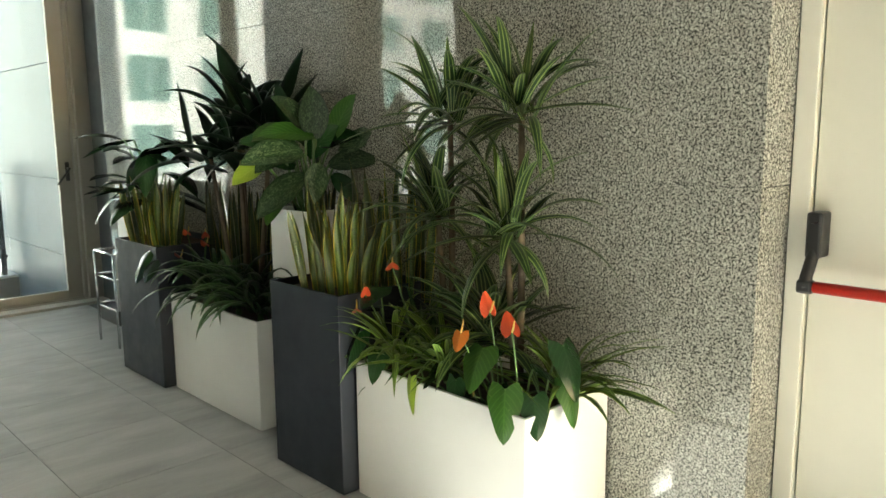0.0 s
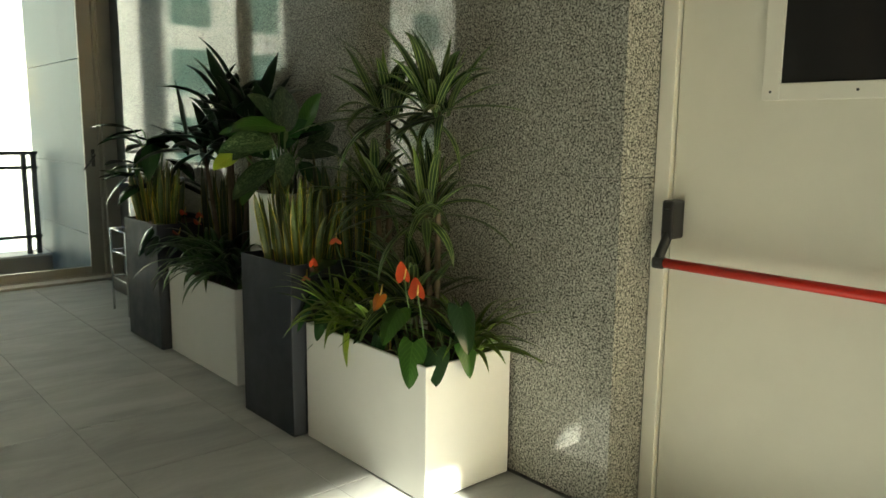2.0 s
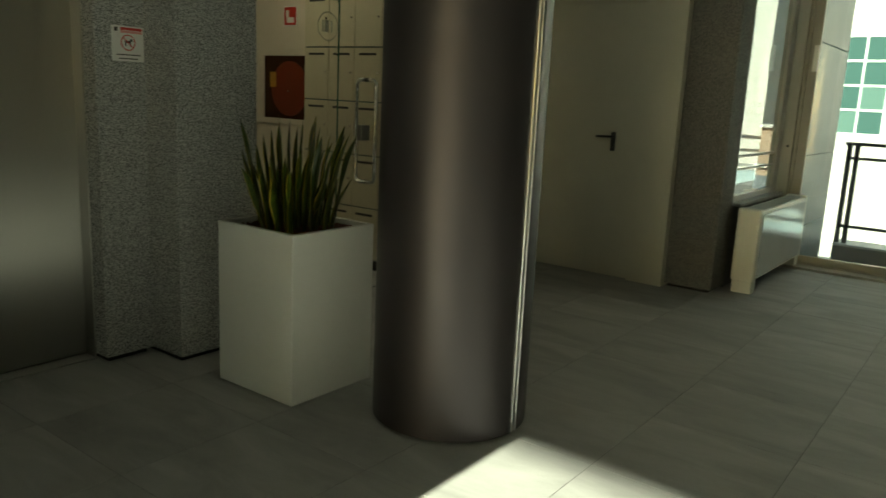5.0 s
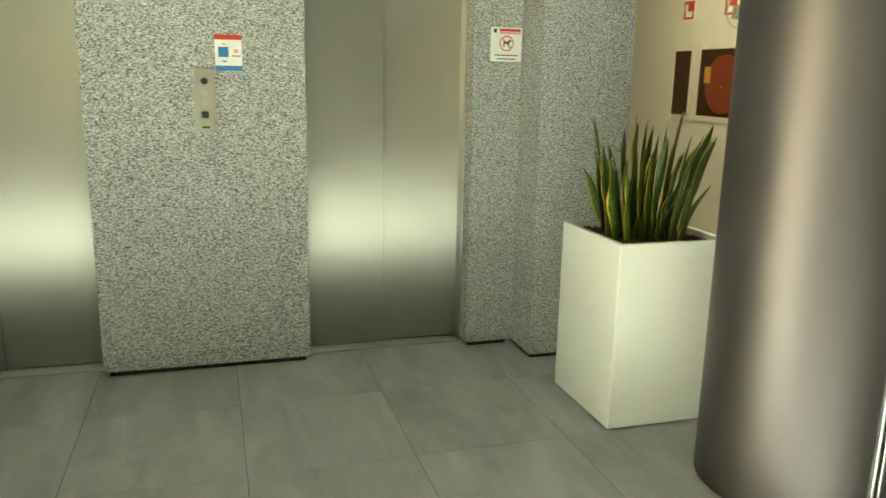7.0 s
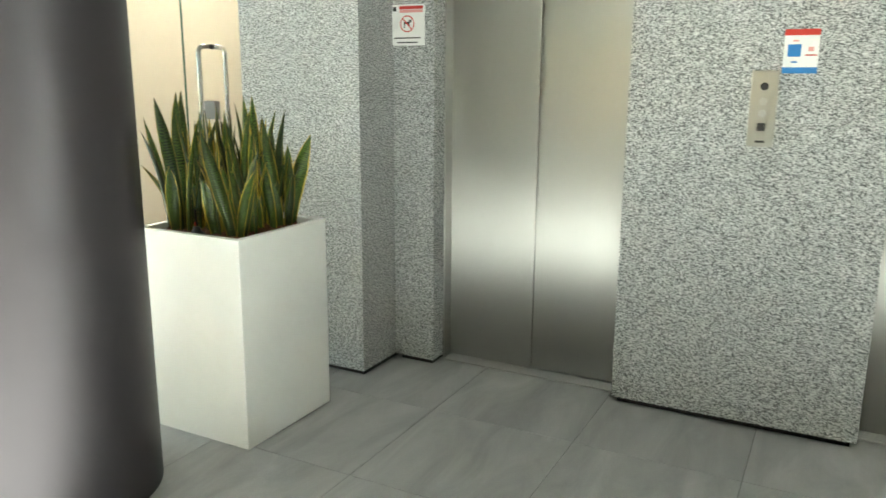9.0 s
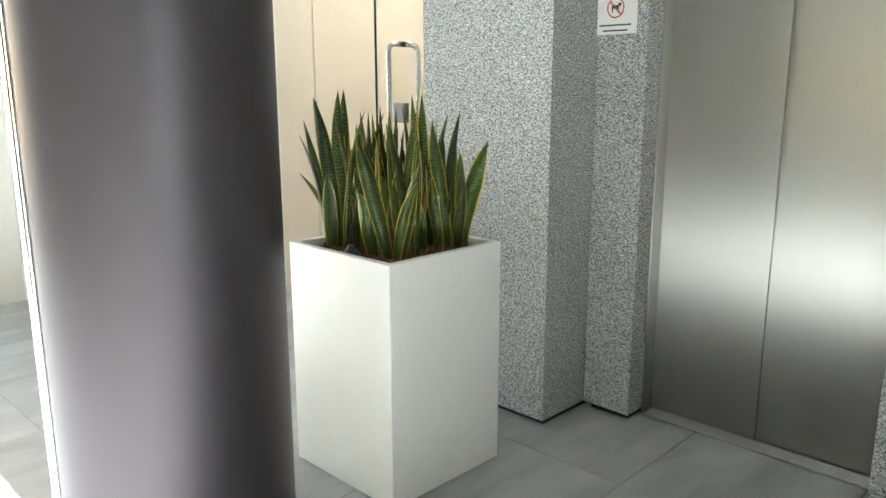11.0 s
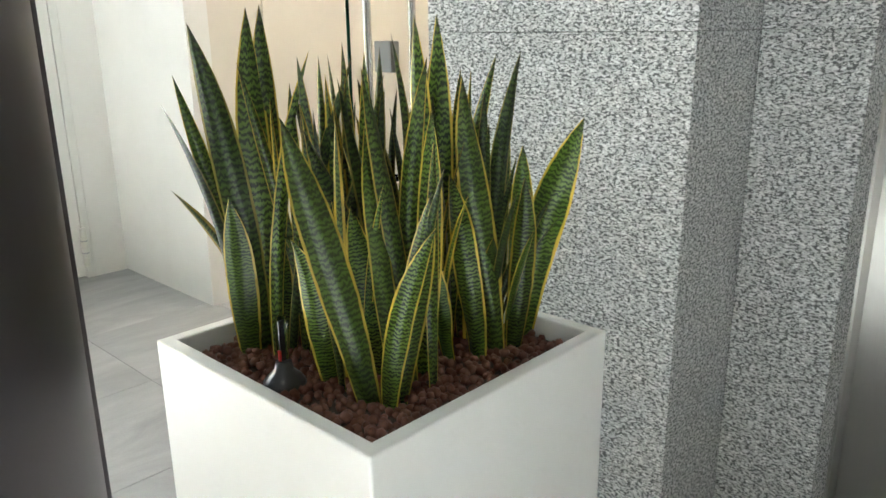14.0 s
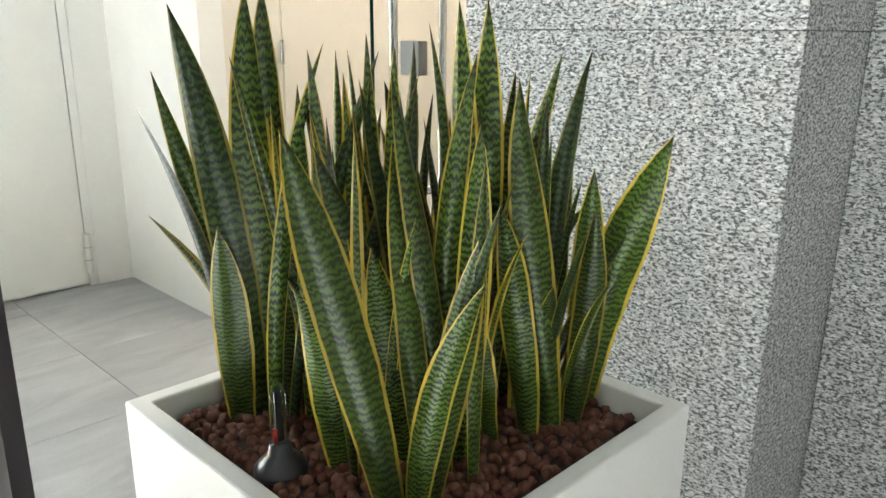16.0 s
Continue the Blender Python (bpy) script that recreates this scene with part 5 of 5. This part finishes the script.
clump("dark snake plants behind the low white planter", 1.68, 1.25, 0.45, 0.07, 0.3, 26, (0.45, 0.68), (0.026, 0.040), ("snake_dark",), 0.04)

# big mottled leaves in the tall white planter
mo = thing("dieffenbachia", "plant with large mottled green leaves in a white planter", "plant", at=(1.62, 0.52, 0))
SIDE, FRONT, UP = Vector((0.86, -0.51, 0)), Vector((-0.51, -0.86, 0)), Vector((0, 0, 1))
def facing_leaf(t, u, h, angle, length, width, material, near=0.0):
    """A stalked oval leaf whose face turns to the open side of the wall; angle 0 along the wall, 90 upright."""
    start = Vector((0, 0, 1.02)) + SIDE * u + UP * h + FRONT * (near + 0.06)
    start.x = min(start.x, 0.10)
    foot = Vector((R.uniform(-0.04, 0.04), R.uniform(-0.04, 0.04), 0.96))
    part("leaf_stalk", tube_bm(bezier(foot, foot.lerp(start, 0.5) + UP * 0.05, start, 7), 0.0055, 6), M["stem"], t, "", True)
    d = (SIDE * math.cos(radians(angle)) + UP * math.sin(radians(angle)) + FRONT * R.uniform(0.15, 0.45)).normalized()
    pts, p, n = [], start.copy(), 11
    for i in range(n + 1):
        pts.append(p.copy())
        e = (d - UP * 0.55 * (i / n) ** 1.5).normalized()
        p = p + e * (length / n)
        p.x = min(p.x, 0.155)
    normal = FRONT * 0.7 + UP * 0.7 + SIDE * R.uniform(-0.3, 0.3)
    ribbon("leaf", pts, d.cross(normal), width, OVAL, R.uniform(0.1, 0.28), M[material], t, "", R.uniform(-0.06, 0.06), 3)
for leaf in ((-0.03, 0.24, 178, 0.27, 0.145, "mottled", 0.08), (-0.02, 0.15, 212, 0.28, 0.14, "mottled", 0.07), (-0.10, 0.12, 238, 0.21, 0.09, "anthurium", 0.02),
             (-0.19, 0.20, 205, 0.16, 0.10, "anthurium_pale", 0.03), (0.02, 0.31, 168, 0.25, 0.11, "anthurium", 0.02), (-0.07, 0.34, 185, 0.19, 0.10, "anthurium", 0.0),
             (0.03, 0.30, 95, 0.24, 0.13, "mottled", 0.0), (0.10, 0.30, 68, 0.22, 0.11, "anthurium", 0.0), (0.08, 0.19, 12, 0.22, 0.12, "mottled", 0.04),
             (-0.01, 0.34, 128, 0.21, 0.10, "mottled", 0.0), (0.13, 0.24, 35, 0.21, 0.11, "mottled", 0.0), (-0.05, 0.28, 205, 0.22, 0.12, "mottled", 0.04),
             (0.03, 0.20, 262, 0.17, 0.10, "mottled", 0.10), (0.09, 0.15, 315, 0.17, 0.09, "anthurium_dark", 0.06), (0.05, 0.27, 25, 0.18, 0.10, "anthurium_dark", 0.0),
             (-0.12, 0.26, 160, 0.18, 0.10, "anthurium_dark", 0.0), (0.0, 0.22, 55, 0.20, 0.11, "anthurium_dark", -0.03), (-0.06, 0.18, 150, 0.2, 0.11, "anthurium_dark", -0.03)):
    facing_leaf(mo, *leaf)
clump("dark snake plant leaves in the tall white planter", 1.64, 0.50, 0.96, 0.08, 0.09, 10, (0.12, 0.26), (0.016, 0.03), ("snake_dark",), 0.03)

# dark bushy dracaena behind
dd = thing("dracaena", "bushy dark dracaena with long drooping leaves", "plant", "dracaenas on canes", (1.58, 1.02, 0))
for ox, oy, zt in ((0.0, 0.02, 1.28), (0.04, -0.20, 1.36), (-0.05, 0.22, 1.22), (0.05, 0.08, 1.44)):
    part("cane", tube_bm([(ox * 0.3, oy * 0.3, 0.45), (ox, oy, zt)], [0.014, 0.010], 8), M["cane"], dd, "", True)
    rosette(dd, (ox, oy, zt - 0.03), 19, (0.18, 0.42), (-10, 85), (15, 95), (0.06, 0.095), M["dracaena_dark"], 0.18, 0.07)
ar = thing("spider_plant", "arching glossy green leaves over a white planter", "plant", "strap leaved plants", (1.50, 0.98, 0))
for oy in (-0.2, 0.0, 0.22):
    part("root_stock", tube_bm([(0, oy, 0.44), (0, oy, 0.52)], [0.02, 0.012], 8), M["stem"], ar, "", True)
    rosette(ar, (0.0, oy, 0.52), 34, (0.32, 0.48), (25, 82), (80, 140), (0.032, 0.050), M["spider"], 0.26, 0.03)
an3 = thing("anthurium", "small anthurium with faded red flowers", "plant", "anthuriums", (1.52, 1.42, 0))
for fx, fy, fz, az in ((-0.03, 0.04, 0.83, 220), (0.02, -0.06, 0.82, 240), (-0.02, -0.14, 0.79, 210), (-0.04, 0.12, 0.70, 200)):
    flower(an3, (0, 0, 0.46), (fx, fy, fz), radians(az), M["spathe"], 0.05, 40)
for bx, by, bz, az, tilt in ((-0.06, 0.0, 0.68, 190, -30), (-0.04, 0.1, 0.66, 160, -40), (0.0, -0.1, 0.70, 230, -20)):
    broad(an3, (0, 0, 0.46), (bx, by, bz), radians(az), tilt, 0.13, 0.09, M["anthurium_dark"], HEART, 0.28)

# peace lilies in the far anthracite planter
li = thing("peace_lily", "peace lily with long dark glossy leaves", "plant", at=(1.53, 1.95, 0))
for i in range(26):
    az = radians(95 + i * 137.5 % 215)
    r = R.uniform(0.04, 0.16)
    zt = R.uniform(0.98, 1.34)
    c = (r * math.cos(az), r * math.sin(az), zt)
    broad(li, (0, 0, 0.70), c, az, R.uniform(-25, 45), R.uniform(0.26, 0.38), R.uniform(0.09, 0.13), M["lily"], OVAL, 0.0, 0.004, R.uniform(30, 75))
broad(li, (-0.1, -0.3, 0.70), (-0.16, -0.33, 0.66), radians(190), -75, 0.12, 0.045, M["lily_white"], OVAL, 0.0, 0.003)
for by, bz in ((-0.33, 0.75), (-0.40, 0.70), (-0.28, 0.68)):
    broad(li, (-0.02, -0.2, 0.70), (-0.17, by, bz), radians(195), -40, 0.14, 0.09, M["lily"], OVAL)

# chrome rack with a black tray beside the far planter
rk = thing("metal_rack", "small chrome trolley rack with a black tray", "rack", at=(1.62, 2.67, 0))
for x in (-0.13, 0.13):
    for y in (-0.16, 0.16):
        part("leg", cyl_bm(x, y, 0.0, 0.60, 0.008, 10), M["chrome"], rk, "", True)
for z in (0.60, 0.44):
    for y in (-0.16, 0.16):
        part("rail", tube_bm([(-0.13, y, z), (0.13, y, z)], 0.007, 8), M["chrome"], rk, "", True)
    for x in (-0.13, 0.13):
        part("rail", tube_bm([(x, -0.16, z), (x, 0.16, z)], 0.007, 8), M["chrome"], rk, "", True)
part("tray", box_bm(-0.125, 0.125, -0.155, 0.155, 0.14, 0.24, 0.01), M["black"], rk, "black plastic tray")
for y in (-0.16, 0.16):
    part("rail", tube_bm([(-0.13, y, 0.245), (0.13, y, 0.245)], 0.006, 8), M["chrome"], rk, "", True)
# tiles last
bm = box_bm(0.0011, 0.5989, 0.0011, 0.5989, -0.012, 0.0)
top = [e for e in bm.edges if all(v.co.z > -0.001 for v in e.verts)]
bmesh.ops.bevel(bm, geom=top, offset=0.0012, segments=1, affect="EDGES")
tile_me = bpy.data.meshes.new("tile")
bm.to_mesh(tile_me)
bm.free()
tile_me.materials.append(M["tile"])
for i in range(-8, 3):
    for j in range(-15, 7):
        ob = new("tile", tile_me)
        ob.location = (i * 0.6, j * 0.6, 0)
        ob.parent = floor
